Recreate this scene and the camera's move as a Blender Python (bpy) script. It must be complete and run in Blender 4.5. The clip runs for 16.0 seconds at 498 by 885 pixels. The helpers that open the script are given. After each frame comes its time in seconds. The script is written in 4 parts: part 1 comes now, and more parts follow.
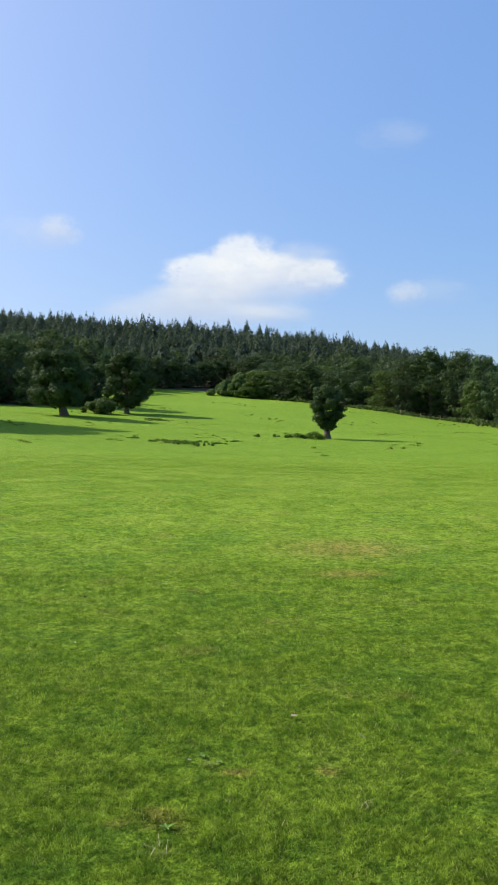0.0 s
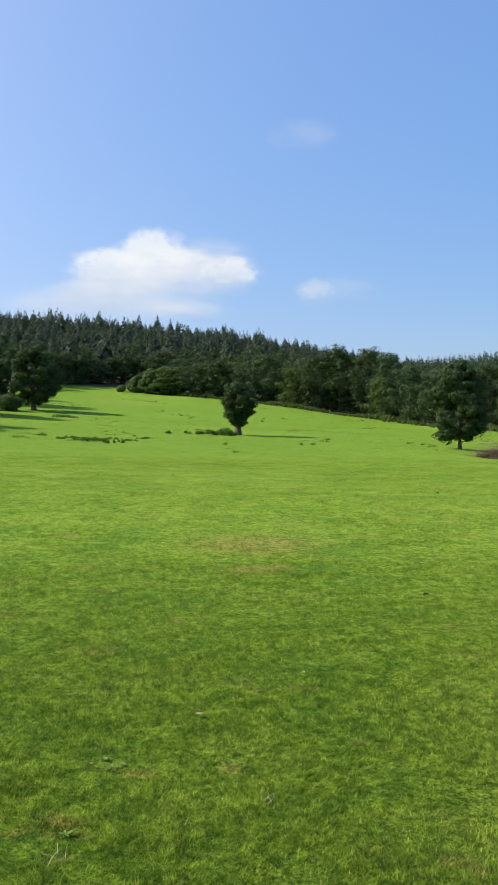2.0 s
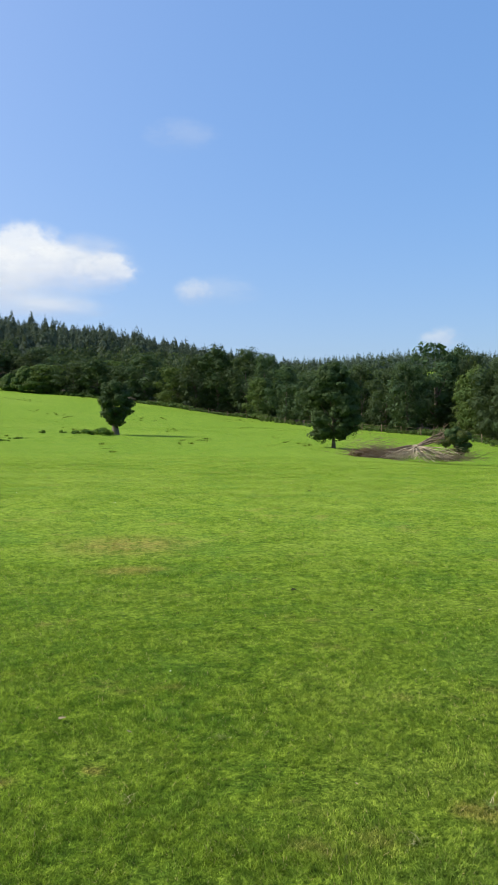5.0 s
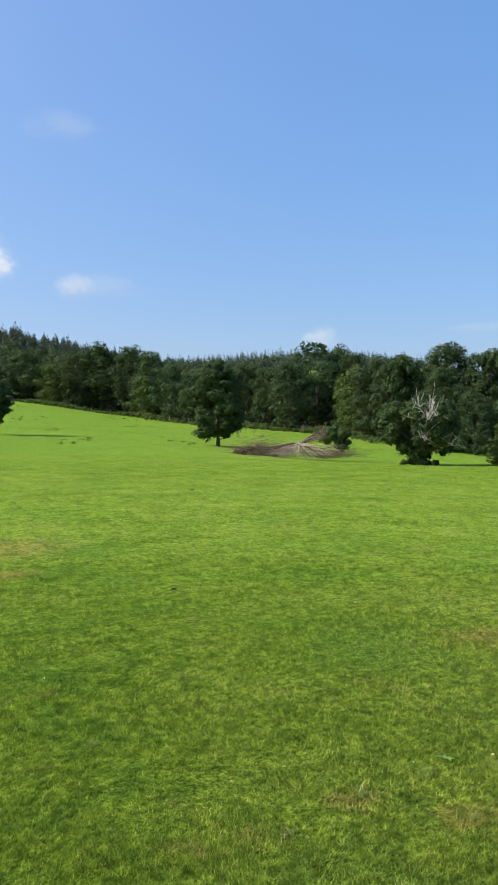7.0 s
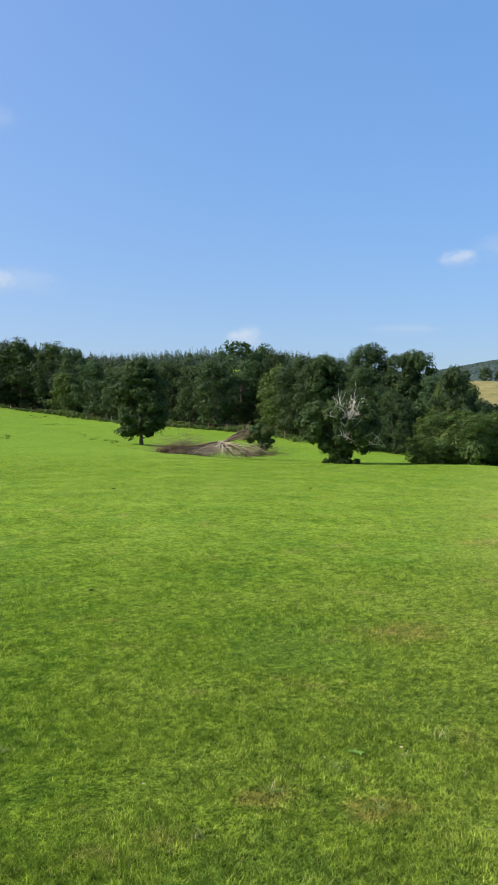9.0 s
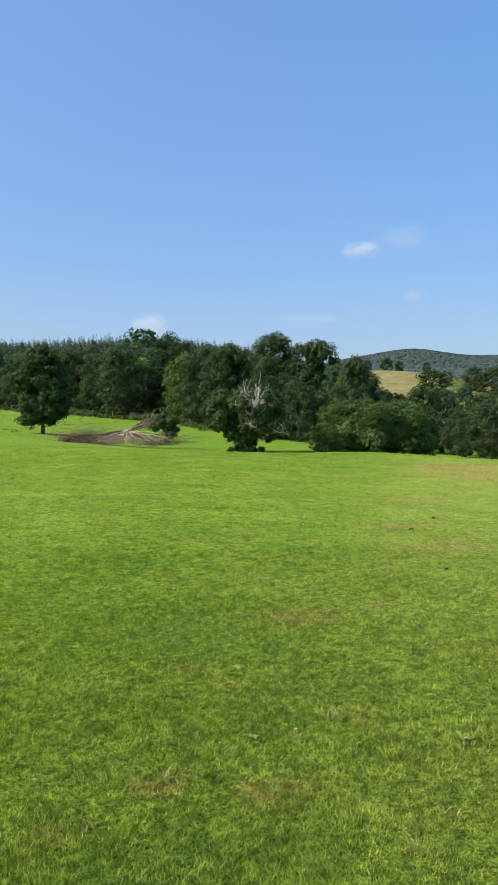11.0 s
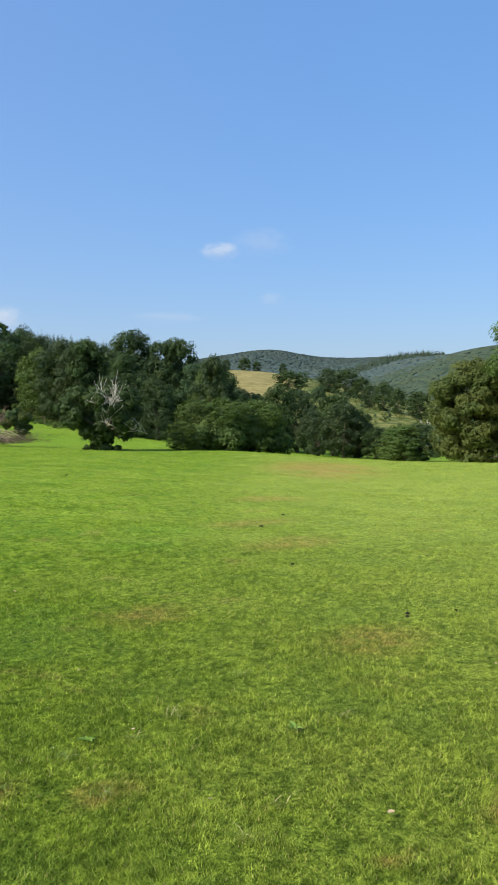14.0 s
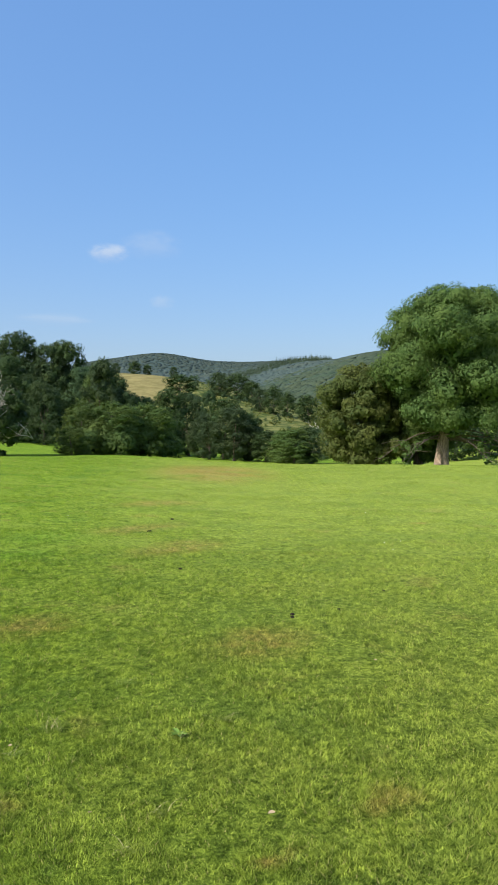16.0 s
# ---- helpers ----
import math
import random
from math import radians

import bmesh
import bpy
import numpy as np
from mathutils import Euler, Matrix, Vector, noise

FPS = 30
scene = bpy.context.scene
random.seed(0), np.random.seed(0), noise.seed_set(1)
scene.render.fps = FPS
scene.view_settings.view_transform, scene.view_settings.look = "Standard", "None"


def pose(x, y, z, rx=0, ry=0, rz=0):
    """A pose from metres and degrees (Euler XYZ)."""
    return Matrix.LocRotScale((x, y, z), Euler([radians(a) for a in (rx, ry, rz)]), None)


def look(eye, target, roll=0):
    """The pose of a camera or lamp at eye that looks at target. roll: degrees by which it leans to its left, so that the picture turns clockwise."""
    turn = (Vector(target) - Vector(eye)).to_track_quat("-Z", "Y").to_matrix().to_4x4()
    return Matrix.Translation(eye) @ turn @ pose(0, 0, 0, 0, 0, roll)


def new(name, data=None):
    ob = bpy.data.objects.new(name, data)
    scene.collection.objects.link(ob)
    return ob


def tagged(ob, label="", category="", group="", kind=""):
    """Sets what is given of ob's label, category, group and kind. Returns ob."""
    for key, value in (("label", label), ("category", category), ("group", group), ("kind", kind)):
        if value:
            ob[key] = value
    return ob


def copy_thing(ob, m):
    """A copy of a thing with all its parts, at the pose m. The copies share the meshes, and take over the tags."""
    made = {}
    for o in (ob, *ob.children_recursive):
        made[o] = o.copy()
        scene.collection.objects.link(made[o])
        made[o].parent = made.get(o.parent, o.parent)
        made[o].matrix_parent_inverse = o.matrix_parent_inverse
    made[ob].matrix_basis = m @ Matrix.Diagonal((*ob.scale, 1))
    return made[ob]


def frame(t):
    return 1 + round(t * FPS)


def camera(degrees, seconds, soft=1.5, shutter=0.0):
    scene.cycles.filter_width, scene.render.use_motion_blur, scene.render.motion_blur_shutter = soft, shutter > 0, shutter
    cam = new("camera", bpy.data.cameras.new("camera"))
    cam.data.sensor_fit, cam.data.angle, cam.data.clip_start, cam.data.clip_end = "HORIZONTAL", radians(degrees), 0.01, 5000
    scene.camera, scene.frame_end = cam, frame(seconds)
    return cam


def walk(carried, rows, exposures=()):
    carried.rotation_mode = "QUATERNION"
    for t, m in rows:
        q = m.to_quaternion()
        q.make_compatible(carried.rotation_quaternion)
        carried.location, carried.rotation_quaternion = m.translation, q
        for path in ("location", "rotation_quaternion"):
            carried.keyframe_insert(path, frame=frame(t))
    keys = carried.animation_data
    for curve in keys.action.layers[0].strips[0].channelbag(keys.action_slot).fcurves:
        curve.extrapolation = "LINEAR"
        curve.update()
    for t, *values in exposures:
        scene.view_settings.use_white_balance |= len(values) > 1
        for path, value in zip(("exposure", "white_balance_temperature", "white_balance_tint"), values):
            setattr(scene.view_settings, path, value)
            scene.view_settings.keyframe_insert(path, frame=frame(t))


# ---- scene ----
cam = camera(35.36, 16.0)
# seconds, eye (x, y, z), yaw, pitch, roll
PATH = [
    (0.0, 0.000, 0.000, 1.600, 0.00, 0.19, -0.04),
    (0.5, 0.016, 0.013, 1.600, -1.82, 0.02, 0.01),
    (1.0, 0.027, 0.021, 1.601, -3.36, 0.14, 0.10),
    (1.5, 0.037, 0.021, 1.602, -4.83, -0.01, 0.17),
    (2.0, 0.048, 0.018, 1.603, -6.47, -0.09, 0.28),
    (2.5, 0.053, 0.010, 1.603, -8.03, -0.24, 0.37),
    (3.0, 0.062, 0.000, 1.602, -9.29, -0.49, 0.33),
    (5.5, 0.151, -0.052, 1.613, -17.38, -0.23, 0.60),
    (6.0, 0.169, -0.050, 1.613, -19.77, -0.48, 0.74),
    (6.5, 0.189, -0.050, 1.615, -22.15, -0.55, 0.93),
    (7.0, 0.198, -0.051, 1.616, -23.71, -0.42, 0.91),
    (7.5, 0.208, -0.052, 1.617, -25.00, -0.33, 0.75),
    (8.0, 0.219, -0.057, 1.618, -26.26, -0.39, 0.46),
    (8.5, 0.231, -0.066, 1.618, -27.75, -0.45, 0.50),
    (9.0, 0.247, -0.069, 1.620, -29.25, -0.60, 0.75),
    (11.5, 0.328, -0.094, 1.605, -38.08, -1.62, 0.80),
    (12.0, 0.348, -0.110, 1.602, -40.10, -1.59, 0.79),
    (12.5, 0.365, -0.126, 1.604, -42.06, -1.59, 0.84),
    (13.0, 0.376, -0.132, 1.604, -43.62, -1.76, 0.74),
    (13.5, 0.381, -0.135, 1.602, -44.95, -1.83, 0.53),
    (14.0, 0.393, -0.141, 1.600, -46.44, -1.74, 0.31),
    (14.5, 0.404, -0.151, 1.601, -48.31, -1.55, 0.31),
    (15.0, 0.417, -0.159, 1.603, -50.37, -1.51, 0.67),
    (15.5, 0.426, -0.168, 1.603, -52.29, -1.54, 0.71),
    (16.0, 0.433, -0.174, 1.604, -54.40, -1.53, 0.51),
]
walk(cam, [(t, pose(x, y, z, 90 + pitch, roll, yaw)) for t, x, y, z, yaw, pitch, roll in PATH], exposures=[(0.0, 0.95), (16.0, 0.95)])

# ---- light ----
SUN_AZ, SUN_EL = -72.0, 38.0
world = bpy.data.worlds.new("sky")
scene.world = world
world.use_nodes = True
wn = world.node_tree.nodes
sky = wn.new("ShaderNodeTexSky")
sky.sky_type = "NISHITA"
sky.sun_disc = False
sky.sun_elevation, sky.sun_rotation = radians(SUN_EL), radians(SUN_AZ)
sky.altitude, sky.air_density, sky.dust_density, sky.ozone_density = 100, 1.0, 3.6, 8.0
wn["Background"].inputs["Strength"].default_value = 0.145
soften, tint = wn.new("ShaderNodeGamma"), wn.new("ShaderNodeHueSaturation")
soften.inputs["Gamma"].default_value, tint.inputs["Saturation"].default_value, tint.inputs["Hue"].default_value = 0.42, 1.73, 0.511
tint.inputs["Value"].default_value = 1.77
world.node_tree.links.new(sky.outputs["Color"], soften.inputs["Color"])
world.node_tree.links.new(soften.outputs["Color"], tint.inputs["Color"])
world.node_tree.links.new(tint.outputs["Color"], wn["Background"].inputs["Color"])

sun = new("sun", bpy.data.lights.new("sun", "SUN"))
sun.data.energy, sun.data.angle, sun.data.color = 3.6, radians(0.53), (1.0, 0.93, 0.82)
sun_dir = Vector((math.sin(radians(SUN_AZ)) * math.cos(radians(SUN_EL)), math.cos(radians(SUN_AZ)) * math.cos(radians(SUN_EL)), math.sin(radians(SUN_EL))))
sun.matrix_world = look(sun_dir * 50, (0, 0, 0))


# ---- materials ----
class Nodes:
    """Short hand for a node material."""

    def __init__(self, name):
        self.mat = bpy.data.materials.new(name)
        self.mat.use_nodes = True
        self.tree = self.mat.node_tree
        self.tree.nodes.clear()
        self.out = self.tree.nodes.new("ShaderNodeOutputMaterial")

    def add(self, kind, **values):
        n = self.tree.nodes.new("ShaderNode" + kind)
        for k, v in values.items():
            key = k.replace("_", " ")
            if key in n.inputs:
                self.put(v, n.inputs[key])
        return n

    def put(self, v, socket):
        if isinstance(v, bpy.types.NodeSocket):
            self.tree.links.new(v, socket)
        else:
            socket.default_value = v

    def place(self):
        return self.add("NewGeometry").outputs["Position"]

    def noise(self, vec, scale, detail=3.0, rough=0.55):
        return self.add("TexNoise", Vector=vec, Scale=scale, Detail=detail, Roughness=rough).outputs["Fac"]

    def ramp(self, value, lo, hi):
        n = self.add("MapRange", Value=value, From_Min=lo, From_Max=hi)
        n.interpolation_type = "SMOOTHSTEP"
        return n.outputs["Result"]

    def math(self, op, a, b=0.0):
        n = self.add("Math")
        n.operation = op
        self.put(a, n.inputs[0])
        self.put(b, n.inputs[1])
        return n.outputs[0]

    def mix(self, fac, a, b, blend="MIX"):
        n = self.add("Mix")
        n.data_type, n.blend_type = "RGBA", blend
        self.put(fac, n.inputs[0])
        self.put(a if isinstance(a, bpy.types.NodeSocket) else (*a, 1), n.inputs[6])
        self.put(b if isinstance(b, bpy.types.NodeSocket) else (*b, 1), n.inputs[7])
        return n.outputs[2]

    def spot(self, vec, x, y, rx, ry, turn=0.0, outer=1.15, inner=0.85):
        """1 in the middle of an ellipse on the ground, 0 past its edge."""
        m = self.add("Mapping", Vector=vec)
        m.vector_type = "TEXTURE"
        m.inputs["Location"].default_value = (x, y, 0)
        m.inputs["Rotation"].default_value = (0, 0, radians(turn))
        m.inputs["Scale"].default_value = (rx, ry, 1e6)
        n = self.add("VectorMath")
        n.operation = "LENGTH"
        self.tree.links.new(m.outputs[0], n.inputs[0])
        return self.ramp(n.outputs["Value"], outer, inner)

    def finish(self, shader):
        self.tree.links.new(shader, self.out.inputs["Surface"])
        return self.mat


def leafy(name, dark, light, through_share=0.28, gloss=0.6, patches=0.45, differ=1.0):
    """Leaves or blades: each its own shade of green, letting some light through."""
    k = Nodes(name)
    isl = k.add("NewGeometry").outputs["Random Per Island"]
    ob = k.add("ObjectInfo").outputs["Random"]
    col = k.mix(isl, dark, light)
    patch = k.noise(k.place(), patches, 4.0)
    col = k.mix(k.ramp(patch, 0.35, 0.7), col, k.mix(0.5, col, (light[0] * 1.15, light[1] * 0.95, light[2] * 0.7)))
    hsv = k.add("HueSaturation", Color=col)
    k.put(k.math("ADD", k.math("MULTIPLY", ob, 0.035 * differ), 0.4995 - 0.0175 * differ), hsv.inputs["Hue"])
    k.put(k.math("ADD", k.math("MULTIPLY", ob, 0.45 * differ), 1.0 - 0.22 * differ), hsv.inputs["Value"])
    col = hsv.outputs["Color"]
    a = k.add("BsdfPrincipled", Base_Color=col, Roughness=gloss)
    a.inputs["Specular IOR Level"].default_value = 0.08
    b = k.add("BsdfTranslucent", Color=k.mix(0.6, col, (light[0] * 1.5, light[1] * 1.4, light[2] * 0.5)))
    s = k.add("MixShader", Fac=through_share)
    k.tree.links.new(a.outputs[0], s.inputs[1])
    k.tree.links.new(b.outputs[0], s.inputs[2])
    return k.finish(s.outputs[0])


# dry and worn patches: place and half axes
DRY = [(1.4, 11.2, 1.0, 0.9), (1.2, 9.4, 0.5, 0.35), (-0.43, 3.4, 0.16, 0.10), (-0.1, 3.9, 0.13, 0.07), (0.44, 3.88, 0.08, 0.08), (4.4, 4.8, 0.4, 0.35), (2.0, 2.94, 0.16, 0.12), (2.35, 2.57, 0.2, 0.14),
       (2.74, 1.35, 0.10, 0.06), (8.0, 6.4, 0.9, 0.45), (3.4, 1.22, 0.18, 0.1), (12.6, 5.1, 0.25, 0.18), (9.2, 8.2, 1.1, 0.4), (5.0, 3.0, 0.5, 0.35), (12.5, 10.8, 1.2, 0.6)]
LUSH = [(7.6, 8.3, 0.9, 0.7), (6.4, 7.6, 0.7, 0.5)]


def turf_colour(k):
    """The pasture's colour by place: lush, grazed, dry and bare patches."""
    p = k.place()
    big, mid, fine, tiny = k.noise(p, 0.06, 3), k.noise(p, 0.7, 5, 0.6), k.noise(p, 5.6, 5, 0.68), k.noise(p, 16.0, 3, 0.6)
    green, deep, pale, blue = (0.177, 0.258, 0.026), (0.102, 0.170, 0.016), (0.222, 0.288, 0.046), (0.086, 0.174, 0.026)
    col = k.mix(k.ramp(fine, 0.36, 0.62), deep, green)
    col = k.mix(k.math("MULTIPLY", k.ramp(mid, 0.46, 0.66), 0.42), col, pale)
    col = k.mix(k.math("MULTIPLY", k.ramp(mid, 0.50, 0.35), 0.40), col, blue)
    col = k.mix(k.math("MULTIPLY", k.ramp(big, 0.45, 0.68), 0.4), col, pale)
    col = k.mix(k.math("MULTIPLY", k.ramp(tiny, 0.52, 0.75), 0.4), col, (0.21, 0.29, 0.04))
    col = k.mix(k.math("MULTIPLY", k.ramp(k.noise(p, 0.45, 5, 0.7), 0.60, 0.40), k.math("MULTIPLY", k.ramp(fine, 0.52, 0.34), 0.45)), col, (0.06, 0.125, 0.009))
    col = k.mix(k.math("MULTIPLY", k.ramp(tiny, 0.45, 0.30), 0.6), col, (0.055, 0.108, 0.010))
    dry = k.math("MULTIPLY", k.ramp(k.noise(p, 1.1, 5, 0.7), 0.575, 0.69), 0.55)
    col = k.mix(dry, col, (0.22, 0.20, 0.055))
    # paler eastwards: drier turf, with its front-lit brightness put into the colour
    east = k.add("SeparateXYZ", Vector=p).outputs["X"]
    north = k.add("SeparateXYZ", Vector=p).outputs["Y"]
    col = k.mix(k.math("MULTIPLY", k.math("MULTIPLY", k.ramp(k.math("SUBTRACT", east, k.math("MULTIPLY", north, 1.1)), -4.5, 4.0), k.ramp(north, 45.0, 20.0)), 0.32), col, (0.315, 0.330, 0.090))
    # the rising field beyond turns a deeper green northwards
    col = k.mix(k.math("MULTIPLY", k.ramp(north, 34.0, 62.0), 0.42), col, (0.105, 0.190, 0.020))
    worn = k.math("MULTIPLY", k.spot(p, 22.8, 17.4, 5.6, 2.3, 37.5, 1.3, 0.3), k.ramp(mid, 0.28, 0.52))
    col = k.mix(k.math("MULTIPLY", worn, 0.85), col, (0.275, 0.212, 0.066))
    wob = k.add("VectorMath")
    wob.operation = "MULTIPLY_ADD"
    k.put(k.add("TexNoise", Vector=p, Scale=5.0, Detail=3.0).outputs["Color"], wob.inputs[0])
    wob.inputs[1].default_value = (0.3, 0.3, 0.0)
    k.put(p, wob.inputs[2])
    for spots, shade, share in ((DRY, (0.29, 0.20, 0.072), 0.62), (LUSH, (0.100, 0.228, 0.022), 0.42)):
        mask = 0.0
        for x, y, rx, ry in spots:
            mask = k.math("MAXIMUM", mask, k.spot(wob.outputs[0], x + 0.15, y + 0.15, rx, ry, 0, 1.4, 0.1))
        col = k.mix(k.math("MULTIPLY", k.math("MULTIPLY", mask, k.ramp(fine, 0.30, 0.60)), share), col, shade)
    # single tufts, lighter and darker
    col = k.mix(1.0, col, k.mix(k.ramp(k.noise(p, 20.0, 4, 0.66), 0.37, 0.62), (0.65, 0.69, 0.60), (1.36, 1.30, 1.28)), "MULTIPLY")
    return p, col


def turf():
    k = Nodes("pasture turf")
    p, col = turf_colour(k)
    ln = k.add("VectorMath")
    ln.operation = "LENGTH"
    k.put(p, ln.inputs[0])
    # dry hill field, bracken slope, heath beyond
    straw = k.spot(p, 265, 264, 78, 30, 43.5)
    heath = k.math("MAXIMUM", k.spot(p, 215, 150, 110, 62, 35), k.math("MAXIMUM", k.spot(p, 420, 270, 190, 170, 0), k.spot(p, 1500, 1000, 1250, 1000, 0)))
    col = k.mix(heath, col, k.mix(k.ramp(k.noise(p, 0.16, 7, 0.8), 0.42, 0.58), (0.045, 0.070, 0.018), (0.165, 0.160, 0.055)))
    # far hills: tree canopy colour with the bluish haze mixed in
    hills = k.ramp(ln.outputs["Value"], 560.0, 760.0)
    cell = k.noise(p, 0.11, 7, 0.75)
    hazed_canopy = k.mix(k.ramp(k.math("ADD", cell, k.math("MULTIPLY", k.noise(p, 0.02, 5, 0.6), 0.6)), 0.62, 0.98), (0.062, 0.092, 0.080), (0.050, 0.078, 0.066))
    hazed_canopy = k.mix(k.math("MULTIPLY", k.ramp(k.noise(p, 0.008, 4, 0.6), 0.5, 0.62), 0.5), hazed_canopy, (0.056, 0.084, 0.078))
    col = k.mix(hills, col, hazed_canopy)
    col = k.mix(straw, col, k.mix(k.ramp(k.noise(p, 0.12, 6, 0.75), 0.35, 0.65), (0.150, 0.128, 0.050), (0.240, 0.200, 0.082)))
    bump = k.add("Bump", Height=k.noise(p, 11, 6, 0.75), Strength=0.9, Distance=0.05)
    rough = k.add("Bump", Height=k.noise(p, 0.8, 6, 0.7), Strength=0.6, Distance=0.14, Normal=bump.outputs[0])
    # shade between the blades is put into the turf colour, fading with distance
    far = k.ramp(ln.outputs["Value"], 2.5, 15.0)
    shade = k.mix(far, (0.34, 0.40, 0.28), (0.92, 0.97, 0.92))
    gap_shade = k.mix(k.ramp(k.noise(p, 55.0, 4, 0.7), 0.44, 0.56), shade, k.mix(far, (0.78, 0.82, 0.68), (1.30, 1.34, 1.32)))
    a = k.add("BsdfPrincipled", Base_Color=k.mix(k.math("SUBTRACT", 1.0, hills), col, gap_shade, "MULTIPLY"), Roughness=0.9, Normal=rough.outputs[0])
    a.inputs["Specular IOR Level"].default_value = 0.03
    return k.finish(a.outputs[0])


def blade_material():
    k = Nodes("grass blades")
    p, col = turf_colour(k)
    isl = k.add("NewGeometry").outputs["Random Per Island"]
    ln = k.add("VectorMath")
    ln.operation = "LENGTH"
    k.put(p, ln.inputs[0])
    # shade within the near turf is put into the blade colours, evening out farther
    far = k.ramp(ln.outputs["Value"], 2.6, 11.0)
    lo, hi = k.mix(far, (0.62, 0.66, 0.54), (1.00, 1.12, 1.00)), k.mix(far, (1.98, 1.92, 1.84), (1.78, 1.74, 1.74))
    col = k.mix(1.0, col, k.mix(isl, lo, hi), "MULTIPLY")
    col = k.mix(k.ramp(isl, 0.955, 0.98), col, (0.42, 0.37, 0.14))
    a = k.add("BsdfPrincipled", Base_Color=col, Roughness=0.55)
    a.inputs["Specular IOR Level"].default_value = 0.05
    b = k.add("BsdfTranslucent", Color=col)
    s = k.add("MixShader", Fac=0.35)
    k.tree.links.new(a.outputs[0], s.inputs[1])
    k.tree.links.new(b.outputs[0], s.inputs[2])
    return k.finish(s.outputs[0])


def bark(name, dark, light, scale=3.0):
    k = Nodes(name)
    p = k.place()
    m = k.add("Mapping", Vector=p)
    m.inputs["Scale"].default_value = (1, 1, 0.25)
    n = k.noise(m.outputs[0], scale * 4, 6, 0.65)
    col = k.mix(k.ramp(n, 0.3, 0.7), dark, light)
    col = k.mix(k.math("MULTIPLY", k.ramp(k.noise(p, 1.3, 3), 0.5, 0.7), 0.4), col, (0.10, 0.12, 0.05))
    bump = k.add("Bump", Height=n, Strength=0.8, Distance=0.06)
    return k.finish(k.add("BsdfPrincipled", Base_Color=col, Roughness=0.9, Normal=bump.outputs[0]).outputs[0])


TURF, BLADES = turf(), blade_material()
OAK_LEAF = leafy("oak leaves", (0.028, 0.057, 0.022), (0.053, 0.090, 0.032), 0.18, differ=0.35)
LIME_LEAF = leafy("lime leaves", (0.042, 0.088, 0.026), (0.104, 0.168, 0.050), 0.3, differ=0.15)
SALLOW_LEAF = leafy("sallow leaves", (0.044, 0.084, 0.024), (0.094, 0.146, 0.044), differ=0.5)
OLIVE_LEAF = leafy("browning leaves", (0.042, 0.070, 0.020), (0.100, 0.126, 0.038), differ=0.15)
# woodland and fir colours carry a bluish lift that stands for haze
WOOD_LEAF = leafy("woodland leaves", (0.038, 0.068, 0.034), (0.058, 0.094, 0.044), 0.34)
FIR_NEEDLE = leafy("fir needles", (0.048, 0.076, 0.060), (0.076, 0.108, 0.080), 0.2, 0.85)
ROUGH_GRASS = leafy("rough grass blades", (0.060, 0.110, 0.015), (0.130, 0.180, 0.035), 0.3, 0.7)
# haze over the far woods is put into these two leaf colours
HAZED_FAR_LEAF = leafy("haze-tinted distant leaves", (0.050, 0.084, 0.056), (0.072, 0.108, 0.070), 0.2, 0.8, 0.03)
HAZED_PALE_LEAF = leafy("haze-paled far leaves", (0.054, 0.084, 0.080), (0.072, 0.104, 0.096), 0.2, 0.8, 0.02)
BRAMBLE_LEAF = leafy("bramble leaves", (0.078, 0.155, 0.030), (0.155, 0.258, 0.062), 0.45, differ=0.3)
BRACKEN_LEAF = leafy("bracken fronds", (0.070, 0.110, 0.028), (0.160, 0.190, 0.060))
RUSSET_LEAF = leafy("withered brown leaves", (0.060, 0.040, 0.022), (0.150, 0.100, 0.055))
BARK = bark("grey brown bark", (0.045, 0.035, 0.025), (0.16, 0.125, 0.09))
RED_BARK = bark("reddish bark", (0.15, 0.11, 0.08), (0.34, 0.26, 0.19))
DEAD_WOOD = bark("bleached dead wood", (0.36, 0.33, 0.28), (0.64, 0.61, 0.53))
TAN_WOOD = bark("tan dry wood", (0.24, 0.185, 0.12), (0.52, 0.43, 0.31))
BRUSH_WOOD = bark("brown dead brushwood", (0.10, 0.068, 0.045), (0.27, 0.195, 0.13))


# ---- the land ----
# Heights by distance, each ring as azimuth (clockwise from +y) and height
RINGS = []


def ring(r, *knots):
    RINGS.append((r, knots))


ring(0.01, (0, 0))
ring(8, (-180, 0), (180, 0))
ring(18, (-180, 0), (-30, .4), (10, .35), (22, .35), (38, .1), (55, -.18), (75, -.24), (180, 0))
ring(40, (-180, 0), (-30, 1.2), (-16, 1.0), (0, .75), (10, .5), (22, .35), (36, .0), (45, -.2), (55, -.52), (68, -.66), (90, -.6), (180, 0))
ring(58, (-180, 0), (-30, 2.0), (-16, 1.7), (-6, 1.25), (8, .75), (22, .55), (26.5, -.12), (30, -.25), (36, -.68), (46, -.85), (55, -1.6), (68, -1.95), (90, -1.8), (180, .5))
ring(75, (-180, 0), (-30, 2.9), (-17, 2.5), (-6, 1.95), (2, 2.0), (8, 1.3), (21.6, 1.05), (27, .22), (30, 0), (36, -.65), (42, -.7), (48, -1.8), (60, -2.4), (68, -2.6), (73, -1.9), (90, -1.5), (180, 1))
ring(92, (-180, 0), (-30, 4.2), (-17, 3.8), (-6, 3.2), (5.7, 2.45), (21.6, 1.6), (32, .5), (39, -.2), (46, -1.8), (52, -2.6), (62, -4), (68, -3.2), (73, -1.5), (90, -1.0), (180, 1))
